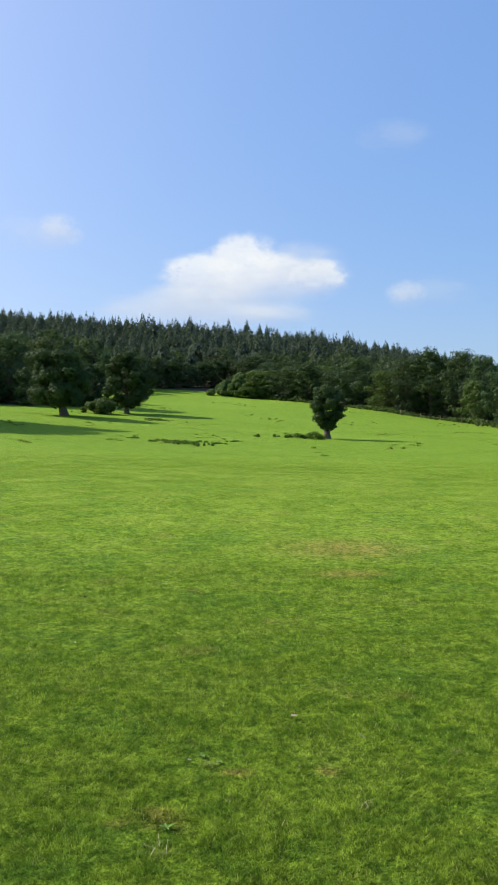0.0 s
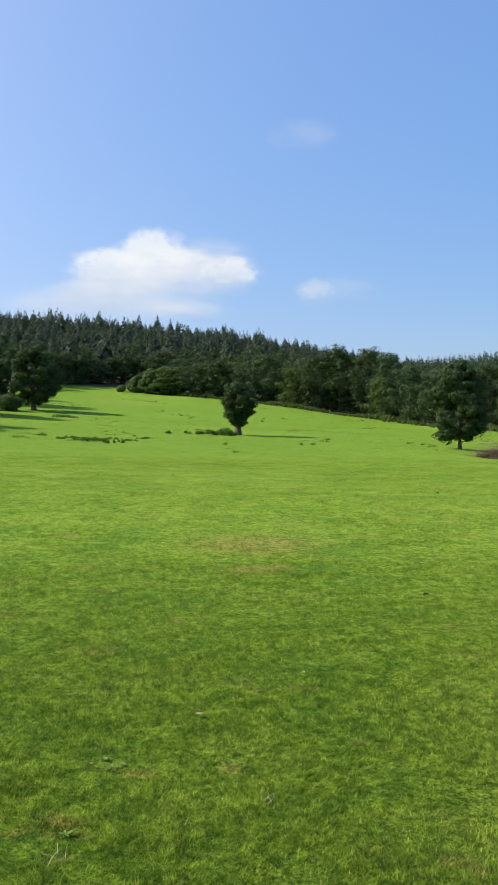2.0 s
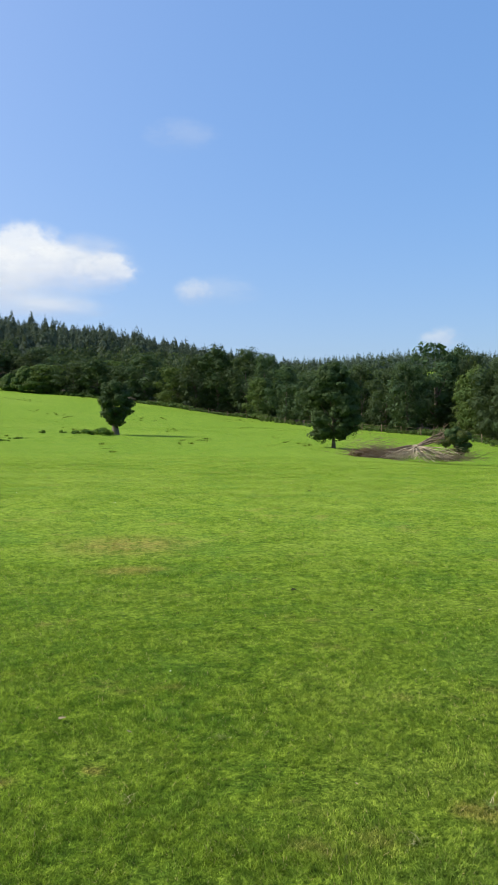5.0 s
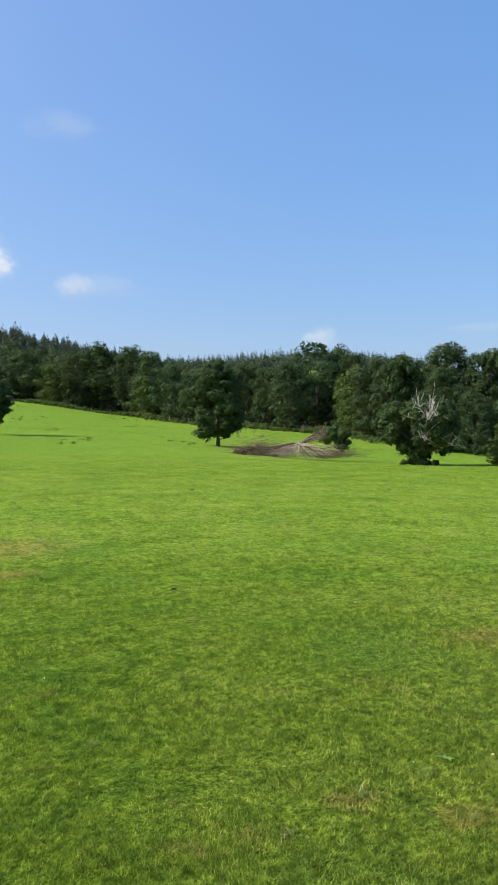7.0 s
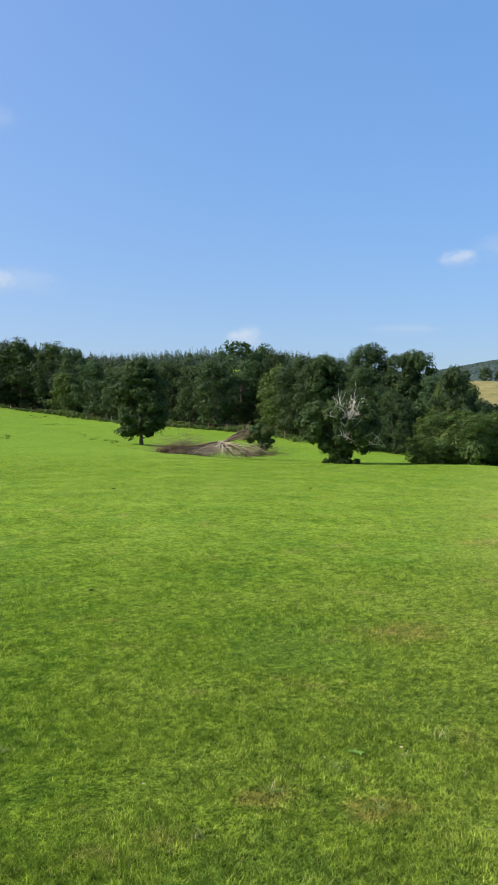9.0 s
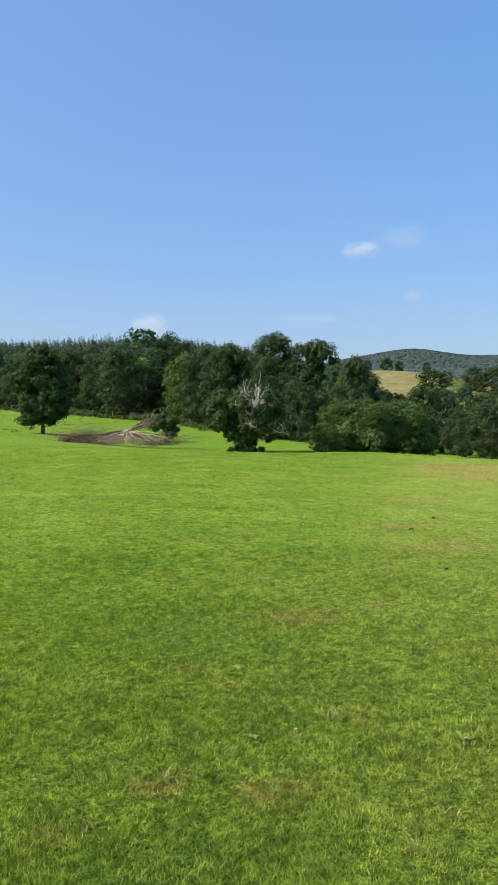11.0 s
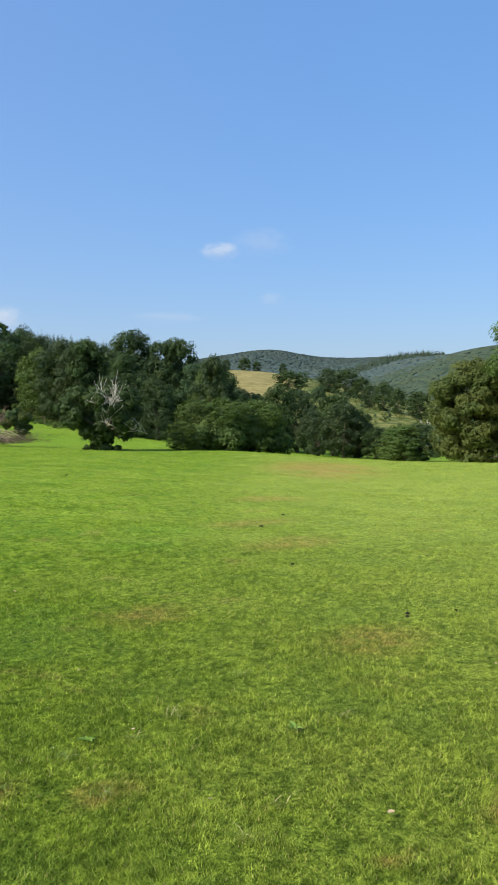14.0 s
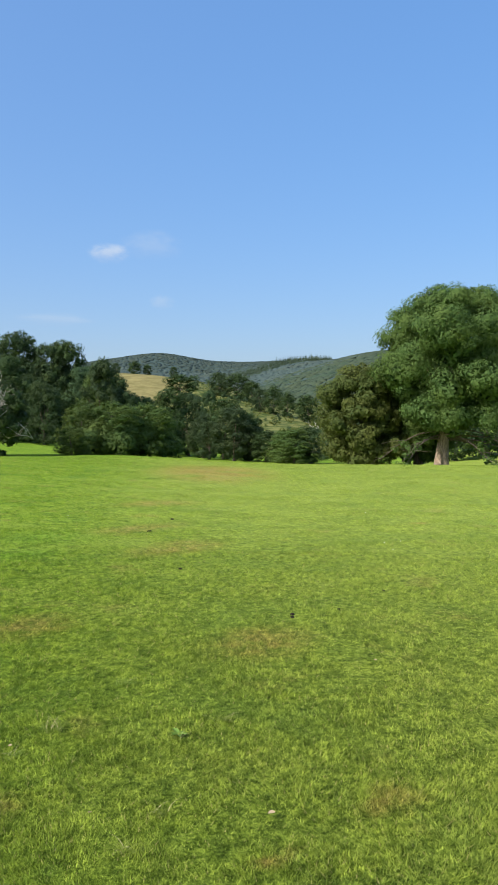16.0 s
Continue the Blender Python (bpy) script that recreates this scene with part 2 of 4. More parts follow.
ring(120, (-180, 0), (-30, 7), (-17, 6.4), (-13.3, 5.86), (-5, 5.2), (5, 4.4), (17, 3.1), (24.8, 2.85), (31, 1.7), (38, 1), (46, -1), (52, -3.5), (60, -5), (68, -4), (75, -1), (90, 0), (180, 1))
ring(165, (-180, 0), (-40, 12), (-17, 11), (-4.6, 10), (3, 9.2), (9.5, 8.0), (16.5, 5.5), (25, 5.0), (35, 4), (46, 0), (55, -4.5), (66, -6), (75, -1), (90, 0), (180, 2))
ring(225, (-180, 0), (-40, 20), (-18, 19), (-4.6, 16.7), (0.8, 16.2), (7, 15), (16, 11), (25, 9), (36, 6), (46, 3), (53, -1), (57, 0), (65, -4), (75, -12), (180, 2))
ring(310, (-180, 0), (-40, 34), (-18, 36), (0, 32), (10, 26), (20, 17), (36, 11), (44, 12), (48.5, 10), (53, 9), (58, 4), (65, -5), (75, -10), (180, 2))
ring(430, (-180, 0), (-40, 56), (-18, 57), (-10, 56), (0, 51.5), (10.6, 42), (17, 30), (25, 26), (36, 24), (44.6, 30), (48.7, 27), (53, 20), (58, 8), (65, 5), (75, 5), (180, 0))
ring(620, (-180, 0), (-40, 58), (-18, 60), (0, 55), (10, 45), (18, 51), (25, 57), (29, 58), (33, 54), (38, 44), (46, 20), (52, 8), (58, 12), (64, 35), (75, 40), (180, 0))
ring(950, (-180, 0), (-40, 50), (0, 45), (25, 50), (44, 40), (52, 30), (56, 46), (59, 69), (62.6, 81), (66, 90), (75, 90), (180, 0))
ring(1350, (-180, 0), (-40, 40), (25, 45), (44, 90), (51, 70), (54, 81), (57.4, 106), (62, 100), (75, 90), (180, 0))
ring(2000, (-180, 0), (-40, 40), (25, 60), (40, 125), (43, 146), (45, 156), (46.6, 168), (48, 172), (49.3, 167), (51, 152), (53, 147), (57, 142), (60, 125), (75, 90), (180, 0))
ring(4600, (-180, 20), (180, 20))
RING_R = np.log([r for r, _ in RINGS])


def land(x, y):
    """Height of the ground at x, y (arrays or numbers)."""
    x, y = np.atleast_1d(np.asarray(x, float)), np.atleast_1d(np.asarray(y, float))
    az, r = np.degrees(np.arctan2(x, y)), np.maximum(np.hypot(x, y), 0.02)
    hs = np.stack([np.interp(az, [a for a, _ in k], [h for _, h in k]) for _, k in RINGS])
    # soften the kinks between azimuths
    for d in (-1.0, 1.0):
        hs += np.stack([np.interp(az + d * (3.0 if far < 1200 else 1.0), [a for a, _ in k], [h for _, h in k]) for far, k in RINGS])
    hs /= 3
    rr = np.exp(RING_R)
    slope = np.zeros_like(hs)
    slope[1:-1] = (hs[2:] - hs[:-2]) / (rr[2:] - rr[:-2])[:, None]
    i = np.clip(np.searchsorted(rr, r) - 1, 0, len(rr) - 2)
    n = np.arange(len(r))
    w = rr[i + 1] - rr[i]
    t = np.clip((r - rr[i]) / w, 0, 1)
    z = ((2 * t**3 - 3 * t**2 + 1) * hs[i, n] + (t**3 - 2 * t**2 + t) * w * slope[i, n]
         + (3 * t**2 - 2 * t**3) * hs[i + 1, n] + (t**3 - t**2) * w * slope[i + 1, n])
    # small swells and hummocks
    far = np.clip(r / 60, 0, 1)
    z += far * 0.10 * (np.sin(x * 0.21 + 1.3 * np.sin(y * 0.13)) * np.sin(y * 0.17 + 0.7)) * np.clip(1.2 - r / 400, 0, 1)
    z += 0.012 * np.sin(x * 1.9 + 1.1 * np.sin(y * 1.3)) * np.sin(y * 2.3 + 0.9 * np.sin(x * 0.8))
    return z


def spot(az, r):
    """x, y, z of the ground at an azimuth in degrees and a distance."""
    x, y = r * math.sin(radians(az)), r * math.cos(radians(az))
    return x, y, float(land(x, y)[0])


def mesh_of(name, verts, faces, materials, smooth=False, slots=None):
    """A mesh from arrays; faces: (n, 3) or (n, 4)."""
    verts, faces = np.asarray(verts, np.float32), np.asarray(faces, np.int32)
    me = bpy.data.meshes.new(name)
    n, k = faces.shape
    me.vertices.add(len(verts))
    me.vertices.foreach_set("co", verts.ravel())
    me.loops.add(n * k)
    me.loops.foreach_set("vertex_index", faces.ravel())
    me.polygons.add(n)
    me.polygons.foreach_set("loop_start", np.arange(0, n * k, k, dtype=np.int32))
    me.polygons.foreach_set("loop_total", np.full(n, k, np.int32))
    if smooth:
        me.polygons.foreach_set("use_smooth", np.ones(n, bool))
    for m in materials:
        me.materials.append(m)
    if slots is not None:
        me.polygons.foreach_set("material_index", np.asarray(slots, np.int32))
    me.update(calc_edges=True)
    return me


def build_ground():
    az = np.concatenate([np.arange(-30, 80, 0.5), np.arange(80, 330, 2.5)])
    rs = np.concatenate([[0.3], np.geomspace(0.8, 40, 70), np.geomspace(41, 700, 110), np.geomspace(720, 4600, 50)])
    a, r = np.meshgrid(np.radians(az), rs)
    x, y = r * np.sin(a), r * np.cos(a)
    v = np.stack([x.ravel(), y.ravel(), land(x.ravel(), y.ravel())], 1)
    na, nr = len(az), len(rs)
    i, j = np.meshgrid(np.arange(nr - 1), np.arange(na), indexing="ij")
    j2 = (j + 1) % na
    f = np.stack([i * na + j, (i + 1) * na + j, (i + 1) * na + j2, i * na + j2], -1).reshape(-1, 4)[:, ::-1]
    v = np.concatenate([v, [[0, 0, 0]]])
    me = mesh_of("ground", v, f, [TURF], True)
    bm = bmesh.new()
    bm.from_mesh(me)
    bm.verts.ensure_lookup_table()
    ring = [bm.verts[q] for q in range(na)]
    mid = bm.verts[len(v) - 1]
    for q in range(na):
        bm.faces.new((mid, ring[(q + 1) % na], ring[q])).smooth = True
    bmesh.ops.recalc_face_normals(bm, faces=bm.faces)
    if sum(q.normal.z for q in bm.faces) < 0:
        bmesh.ops.reverse_faces(bm, faces=bm.faces)
    bm.to_mesh(me)
    bm.free()
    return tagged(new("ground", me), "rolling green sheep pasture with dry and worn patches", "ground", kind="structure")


build_ground()


def woodland_floor():
    """Brown leaf litter under the woods, a few centimetres over the soil."""
    k = Nodes("leaf litter")
    p = k.place()
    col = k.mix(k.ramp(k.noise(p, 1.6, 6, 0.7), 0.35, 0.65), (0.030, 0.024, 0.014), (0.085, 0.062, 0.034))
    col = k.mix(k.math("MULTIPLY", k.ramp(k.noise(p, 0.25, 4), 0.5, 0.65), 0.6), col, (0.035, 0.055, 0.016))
    bump = k.add("Bump", Height=k.noise(p, 6, 5, 0.7), Strength=0.8, Distance=0.08)
    mat = k.finish(k.add("BsdfPrincipled", Base_Color=col, Roughness=0.95, Normal=bump.outputs[0]).outputs[0])
    az = np.arange(-30, 41.6, 0.5)
    near = np.interp(az, [-30, -22, -13, -12, -10.5, -7.2, -2, 0.8, 7.4, 12, 16.5, 21, 24.8, 31, 35, 38.8, 42], [142, 142, 147, 160, 206, 232, 228, 217, 195, 181, 170, 142, 128, 116, 103, 95, 95])
    t = np.linspace(0, 1, 40)[:, None] ** 1.5
    r = near + (470 - near) * t
    a = np.radians(az) + 0 * r
    x, y = (r * np.sin(a)).ravel(), (r * np.cos(a)).ravel()
    z = land(x, y) + np.clip((r.ravel() - np.tile(near, 40)) * 0.03, -0.01, 0.12)
    n = len(az)
    i, j = np.meshgrid(np.arange(39), np.arange(n - 1), indexing="ij")
    f = np.stack([i * n + j, i * n + j + 1, (i + 1) * n + j + 1, (i + 1) * n + j], -1).reshape(-1, 4)
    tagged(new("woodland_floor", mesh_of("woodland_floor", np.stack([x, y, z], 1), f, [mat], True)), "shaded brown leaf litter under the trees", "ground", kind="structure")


woodland_floor()


# ---- building blocks for plants ----
def unit(v):
    return v / np.maximum(np.linalg.norm(v, axis=-1, keepdims=True), 1e-9)


def kites(rng, centres, outward, size, shape=0.55, lean=0.9):
    """Small pointed leaf faces at the centres, facing roughly outward."""
    n = len(centres)
    nrm = unit(outward + rng.normal(0, lean * 0.6, (n, 3)))
    u = unit(np.cross(nrm, rng.normal(0, 1, (n, 3))))
    w = np.cross(nrm, u)
    s = (size * rng.uniform(0.6, 1.4, n))[:, None]
    v = np.stack([centres - u * s - w * s * shape, centres - u * s * 0.5 + w * s * shape * 1.3, centres + u * s * 1.3], 1).reshape(-1, 3)
    return v, np.arange(n * 3).reshape(-1, 3)


def blobs_in(rng, n, centre, axes, share, form=2.0, skirt=1.0):
    """n foliage masses under a rounded envelope: centres and radii. skirt under 1 puts the widest part lower."""
    u = (np.arange(n) + rng.uniform(0, 1, n)) / n
    wide = np.maximum(1 - np.abs(2 * u**skirt - 1) ** form, 0.02) ** (1 / form)
    a = np.arange(n) * 2.39996 + rng.uniform(-0.5, 0.5, n)
    k = wide * rng.uniform(0.45, 0.82, n)
    c = np.asarray(centre) + np.stack([np.cos(a) * k * axes[0], np.sin(a) * k * axes[1], (2 * u - 1) * axes[2] * 0.86], 1)
    r = np.mean(axes[:2]) * rng.uniform(share * 0.6, share * 1.35, n)
    return c, r


def foliage(rng, c, r, leaves, size, squash=0.8, inner=0.16, lump=0.44):
    """Leaves over the sprays of foliage masses: every mass carries smaller lumps, every lump its leaves; larger leaves inside close the crown."""
    flat = np.array((1, 1, squash))
    # lumps on the outside of the masses
    per = np.maximum((15 * (r / r.mean()) ** 1.2).astype(int), 5)
    own = np.repeat(np.arange(len(c)), per)
    dm = unit(rng.normal(0, 1, (len(own), 3)))
    dm[:, 2] = np.where((dm[:, 2] < -0.2) & (rng.uniform(0, 1, len(own)) < 0.75), -dm[:, 2], dm[:, 2])
    lc = c[own] + dm * (r[own] * rng.uniform(0.62, 0.86, len(own)))[:, None] * flat
    keep = np.ones(len(own), bool)
    for q in range(len(c)):
        keep &= (np.linalg.norm((lc - c[q]) / flat, axis=1) > 0.60 * r[q]) | (own == q)
    lc, dm, lr = lc[keep], dm[keep], r[own][keep] * lump * rng.uniform(0.7, 1.25, keep.sum())
    n = int(leaves * (1 - inner))
    pick = rng.choice(len(lc), n, p=lr**2 / np.sum(lr**2))
    d = unit(rng.normal(0, 1, (n, 3)) + dm[pick] * 0.9 + (0, 0, 0.25))
    p = lc[pick] + d * (lr[pick] * rng.uniform(0.62, 1.12, n))[:, None] * (1, 1, 0.8)
    v, f = kites(rng, p, d + 0.35 * dm[pick], np.full(n, size), 0.55, 0.5)
    m = leaves - n
    pick = rng.choice(len(c), m, p=r**2 / np.sum(r**2))
    d = unit(rng.normal(0, 1, (m, 3)))
    p = c[pick] + d * (r[pick] * rng.uniform(0.35, 0.72, m))[:, None] * flat
    return join([(v, f), kites(rng, p, d, np.full(m, size * 2.1), 0.7, 0.5)])


def tube(path, radii, sides=7):
    """A tapered limb along points."""
    path, radii = np.asarray(path, float), np.asarray(radii, float)
    t = unit(np.gradient(path, axis=0))
    ref = np.array((0.3, 0.9, 0.1)) if abs(t[0][2]) > 0.8 else np.array((0.0, 0.0, 1.0))
    u = unit(np.cross(t, ref))
    w = np.cross(t, u)
    a = np.linspace(0, 2 * np.pi, sides, endpoint=False)
    v = (path[:, None] + radii[:, None, None] * (np.cos(a)[None, :, None] * u[:, None] + np.sin(a)[None, :, None] * w[:, None])).reshape(-1, 3)
    n = len(path)
    i, j = np.meshgrid(np.arange(n - 1), np.arange(sides), indexing="ij")
    j2 = (j + 1) % sides
    f = np.stack([i * sides + j, i * sides + j2, (i + 1) * sides + j2, (i + 1) * sides + j], -1).reshape(-1, 4)
    return v, f


def join(bits):
    vs, fs, n = [], [], 0
    for v, f in bits:
        vs.append(v)
        fs.append(f + n)
        n += len(v)
    return np.concatenate(vs), np.concatenate(fs)


def limb(rng, a, b, ra, rb, wobble=0.08, steps=6, sag=0.0, sides=6):
    a, b = np.asarray(a, float), np.asarray(b, float)
    t = np.linspace(0, 1, steps)[:, None]
    length = np.linalg.norm(b - a)
    p = a + (b - a) * t + np.cumsum(rng.normal(0, wobble * length / steps, (steps, 3)), 0) * t
    p[:, 2] += sag * length * np.sin(np.pi * t[:, 0])
    return tube(p, ra + (rb - ra) * t[:, 0] ** 0.8, sides)


def thing(name, x, y, z, turn=0.0):
    ob = new(name)
    ob.matrix_basis = pose(x, y, z, 0, 0, turn)
    return ob


def part(name, mesh, parent, label=""):
    ob = new(name, mesh)
    ob.parent = parent
    return tagged(ob, label)


def trunk_bits(rng, h, base, r, c, rads, limbs, lean=(0, 0), flare=1.5):
    """A flared trunk that forks into limbs running to the foliage masses."""
    top = np.array((lean[0], lean[1], base + (h - base) * 0.35))
    t = np.linspace(0, 1, 8)
    p = np.outer(t, top) + rng.normal(0, r * 0.12, (8, 3)) * t[:, None]
    p[0] = (0, 0, -0.35)
    rad = r * (1 + (flare - 1) * np.exp(-t * 9)) * (1 - 0.45 * t)
    bits = [tube(p, rad, 9)]
    for q in rng.permutation(len(c))[:limbs]:
        s = rng.uniform(0.45, 1.0)
        start = np.array([np.interp(s, t, p[:, e]) for e in range(3)])
        bits.append(limb(rng, start, start + (c[q] - start) * 0.85, r * 0.42, r * 0.07, 0.10, 6, 0.04))
    return bits


def broadleaf(name, seed, h, base, spread, r, leaf, leaves, size, masses=26, share=0.40, squash=0.8, limbs=9, wood=None, form=2.0, skirt=1.0, lean=(0, 0)):
    """A broad-leaved tree at the origin: trunk and crown."""
    rng = np.random.default_rng(seed)
    mid, half = (h + base) / 2, (h - base) / 2
    c, rads = blobs_in(rng, masses, (lean[0], lean[1], mid), (spread * 0.9, spread * 0.9, half), share, form, skirt)
    c[:, 2] = np.clip(c[:, 2], base + rads * squash * 0.75, h - rads * squash)
    ob = thing(name, 0, 0, 0)
    v, f = join(trunk_bits(rng, h, base, r, c, rads, limbs, lean))
    part("trunk", mesh_of("trunk", v, f, [wood or BARK], True), ob)
    v, f = foliage(rng, c, rads, leaves, size, squash)
    part("crown", mesh_of("crown", v, f, [leaf]), ob)
    return ob


def set_at(ob, az, r, turn=0.0, scale=1.0, sink=0.1):
    x, y, z = spot(az, r)
    ob.matrix_basis = pose(x, y, z - sink, 0, 0, turn)
    ob.scale = (scale, scale, scale) if not isinstance(scale, tuple) else scale
    return ob


def copy_at(ob, az, r, turn, scale=1.0, sink=0.1):
    x, y, z = spot(az, r)
    c = copy_thing(ob, pose(x, y, z - sink, 0, 0, turn))
    c.scale = (scale, scale, scale) if not isinstance(scale, tuple) else scale
    return c


# ---- single trees in the pasture ----
oak = set_at(broadleaf("oak_tree", 11, 9.9, 1.1, 5.4, 0.6, OAK_LEAF, 30000, 0.11, 46, 0.30, lean=(-0.9, -0.2), form=2.4), -13.3, 120)
tagged(oak, "broad dark green oak standing in the open pasture", "tree")
oak = set_at(broadleaf("oak_tree", 12, 10.6, 0.7, 5.0, 0.4, OAK_LEAF, 26000, 0.11, 44, 0.30, skirt=0.8), -8.9, 135)
tagged(oak, "spreading dark green oak with low hanging branches", "tree")
oak = set_at(broadleaf("oak_tree", 13, 21.0, 2.5, 6.4, 0.6, OAK_LEAF, 12000, 0.24, 34), -24.8, 106)
tagged(oak, "large oak that throws a long shadow over the grass", "tree")
oak = set_at(broadleaf("oak_tree", 14, 6.1, 1.0, 2.5, 0.40, OAK_LEAF, 17500, 0.075, 46, 0.26, skirt=1.25, form=2.6), 5.7, 90)
tagged(oak, "small gnarled oak with a thick trunk and ragged crown", "tree")
# second oak, out of view, placed only to widen the first one's shadow
oak = set_at(broadleaf("oak_tree", 16, 20.0, 2.0, 6.8, 0.6, OAK_LEAF, 12000, 0.24, 34), -27.4, 98)
tagged(oak, "tall oak out of view, added to widen the shadow", "tree")
maple = set_at(broadleaf("sycamore_tree", 15, 8.0, 0.4, 2.8, 0.17, OAK_LEAF, 26000, 0.08, 50, 0.32, squash=0.6, skirt=0.62), 21.6, 72)
tagged(maple, "upright oval sycamore with dense dark green foliage", "tree")

big = set_at(broadleaf("lime_tree", 21, 12.9, 2.3, 6.3, 0.45, LIME_LEAF, 150000, 0.070, 95, 0.26, squash=0.8, limbs=18, wood=RED_BARK, form=2.6, lean=(0.5, -0.3)), 68.5, 58)
tagged(big, "tall full lime tree with bright green leaves and reddish trunk", "tree")
g = np.random.default_rng(24)
for q in range(11):
    a = radians(-68 + g.uniform(-75, 35)) if q < 8 else radians(150 + g.uniform(-30, 30))
    reach = g.uniform(3.2, 6.2)
    start = np.array((0.1, 0.0, g.uniform(1.9, 3.2)))
    end = start + (math.cos(a) * reach, math.sin(a) * reach, 0)
    end[2] = g.uniform(0.35, 1.1)
    bits = [limb(g, start, end, 0.075, 0.02, 0.12, 9, 0.10, 6)]
    spine = bits[0][0].reshape(9, 6, 3).mean(1)
    for e in range(7):
        m = spine[int(g.integers(4, 9))]
        bits.append(limb(g, m, m + (math.cos(a) * 0.9 + g.normal(0, 0.5), math.sin(a) * 0.9 + g.normal(0, 0.5), g.uniform(-0.5, 0.15)), 0.02, 0.006, 0.2, 4, 0.05, 4))
    v, f = join(bits)
    bough = part("low_bough", mesh_of("low_bough", v, f, [BARK], True), big, "bare drooping lower bough")
    v, f = foliage(g, spine[5:] + g.normal(0, 0.15, (4, 3)), np.full(4, 0.36), 150, 0.07, 0.7)
    part("leaves", mesh_of("leaves", v, f, [LIME_LEAF]), bough)
low_lime = set_at(broadleaf("lime_tree", 22, 7.6, -0.3, 4.4, 0.32, OLIVE_LEAF, 48000, 0.080, 60, 0.27, squash=0.8, skirt=0.8), 63.0, 59)
tagged(low_lime, "lower tree with browning leaves down to the ground", "tree")

side_lime = set_at(broadleaf("lime_tree", 23, 7.6, 0.0, 3.2, 0.35, LIME_LEAF, 34000, 0.075, 44, 0.30, skirt=0.8), 66.9, 61)
tagged(side_lime, "leafy lime stem crowded against the tall lime", "tree")

# stag-headed oak: leafy below, bleached branches above
stag = set_at(broadleaf("stag_headed_oak", 31, 4.7, 0.45, 3.8, 0.42, OAK_LEAF, 22000, 0.075, 50, 0.19, skirt=1.15), 36.3, 57)
tagged(stag, "old oak with bleached dead branches above dark leaves", "tree")


def snag(seed, root, count, reach, up, thick):
    """Bare forked branches that fan out from a point."""
    g = np.random.default_rng(seed)
    bits = []
    for q in range(count):
        a = q * 2.4 + g.uniform(-0.4, 0.4)
        end = np.asarray(root) + (math.cos(a) * reach * g.uniform(0.5, 1), math.sin(a) * reach * g.uniform(0.5, 1), up * g.uniform(0.35, 1.0))
        bits.append([limb(g, root, end, thick, thick * 0.25, 0.35, 7, 0.1, 5)])
        for e in range(6):
            ring = int(g.integers(2, 7))
            mid = bits[-1][0][0][ring * 5:ring * 5 + 5].mean(0)
            tip = mid + g.normal(0, 0.35, 3) * reach * 0.55 + (0, 0, 0.25 * reach)
            bits[-1].append(limb(g, mid, tip, thick * 0.4, thick * 0.12, 0.6, 5, 0.1, 4))
    return [join(b) for b in bits]


for branches in (snag(32, (-0.2, -0.8, 2.8), 16, 1.8, 1.8, 0.042), snag(33, (0.4, -1.8, 1.3), 6, 2.3, 0.8, 0.036), snag(36, (-0.9, -1.7, 2.7), 10, 1.5, 1.7, 0.032)):
    for v, f in branches:
        part("dead_branch", mesh_of("dead_branch", v, f, [DEAD_WOOD], True), stag, "bleached bare branch")
white = thing("dead_tree", *spot(59.4, 190))
v, f = join([limb(np.random.default_rng(34), (0, 0, -.3), (0.1, 0, 2.6), 0.2, 0.12)] + snag(35, (0.1, 0, 2.5), 5, 1.6, 2.4, 0.08))
part("trunk", mesh_of("trunk", v, f, [DEAD_WOOD], True), white)
white.scale = (1.5, 1.5, 1.25)
tagged(white, "white barkless dead tree on the bracken slope", "tree")

# ---- woods ----
SHAPES = [(12.5, 0.0, 4.6, 0.28, WOOD_LEAF, 34, 1.0), (11.5, -0.2, 4.9, 0.26, WOOD_LEAF, 34, 0.8), (13.5, 0.3, 4.3, 0.30, WOOD_LEAF, 36, 1.0),
          (12.0, -0.2, 4.5, 0.25, OAK_LEAF, 34, 0.75), (11.0, -0.3, 4.9, 0.25, SALLOW_LEAF, 34, 0.7)]
WOOD = {}


def wood_tree(kind, az, r, h, wide, turn):
    """The first of a kind stands at its place, the rest are copies. Trees close by carry more and smaller leaves."""
    near = r < 118
    tall, base, spread, thick, leaf, masses, skirt = SHAPES[kind]
    size = (wide / spread * 1.12,) * 2 + (h / tall,)
    if (kind, near) in WOOD:
        return copy_at(WOOD[kind, near], az, r, turn, size)
    leaves, blade = (12500, 0.112) if near else (5800, 0.152)
    w = broadleaf("woodland_tree", 41 + kind, tall, base, spread, thick, leaf, leaves, blade, masses + 14 * near, 0.28 if near else 0.34, skirt=skirt)
    WOOD[kind, near] = tagged(w, "dense dark green broad-leaved tree at the wood's edge", "tree", "trees of the wood")
    return set_at(w, az, r, turn, size)


EDGE = [(-2, 222), (0.8, 215), (7.4, 193), (12, 179), (16.5, 168), (21, 140), (24.8, 126), (31, 114), (35, 100), (38.8, 92), (42, 92)]


def edge_r(az):
    return float(np.interp(az, [a for a, _ in EDGE], [r for _, r in EDGE]))


rng = random.Random(5)
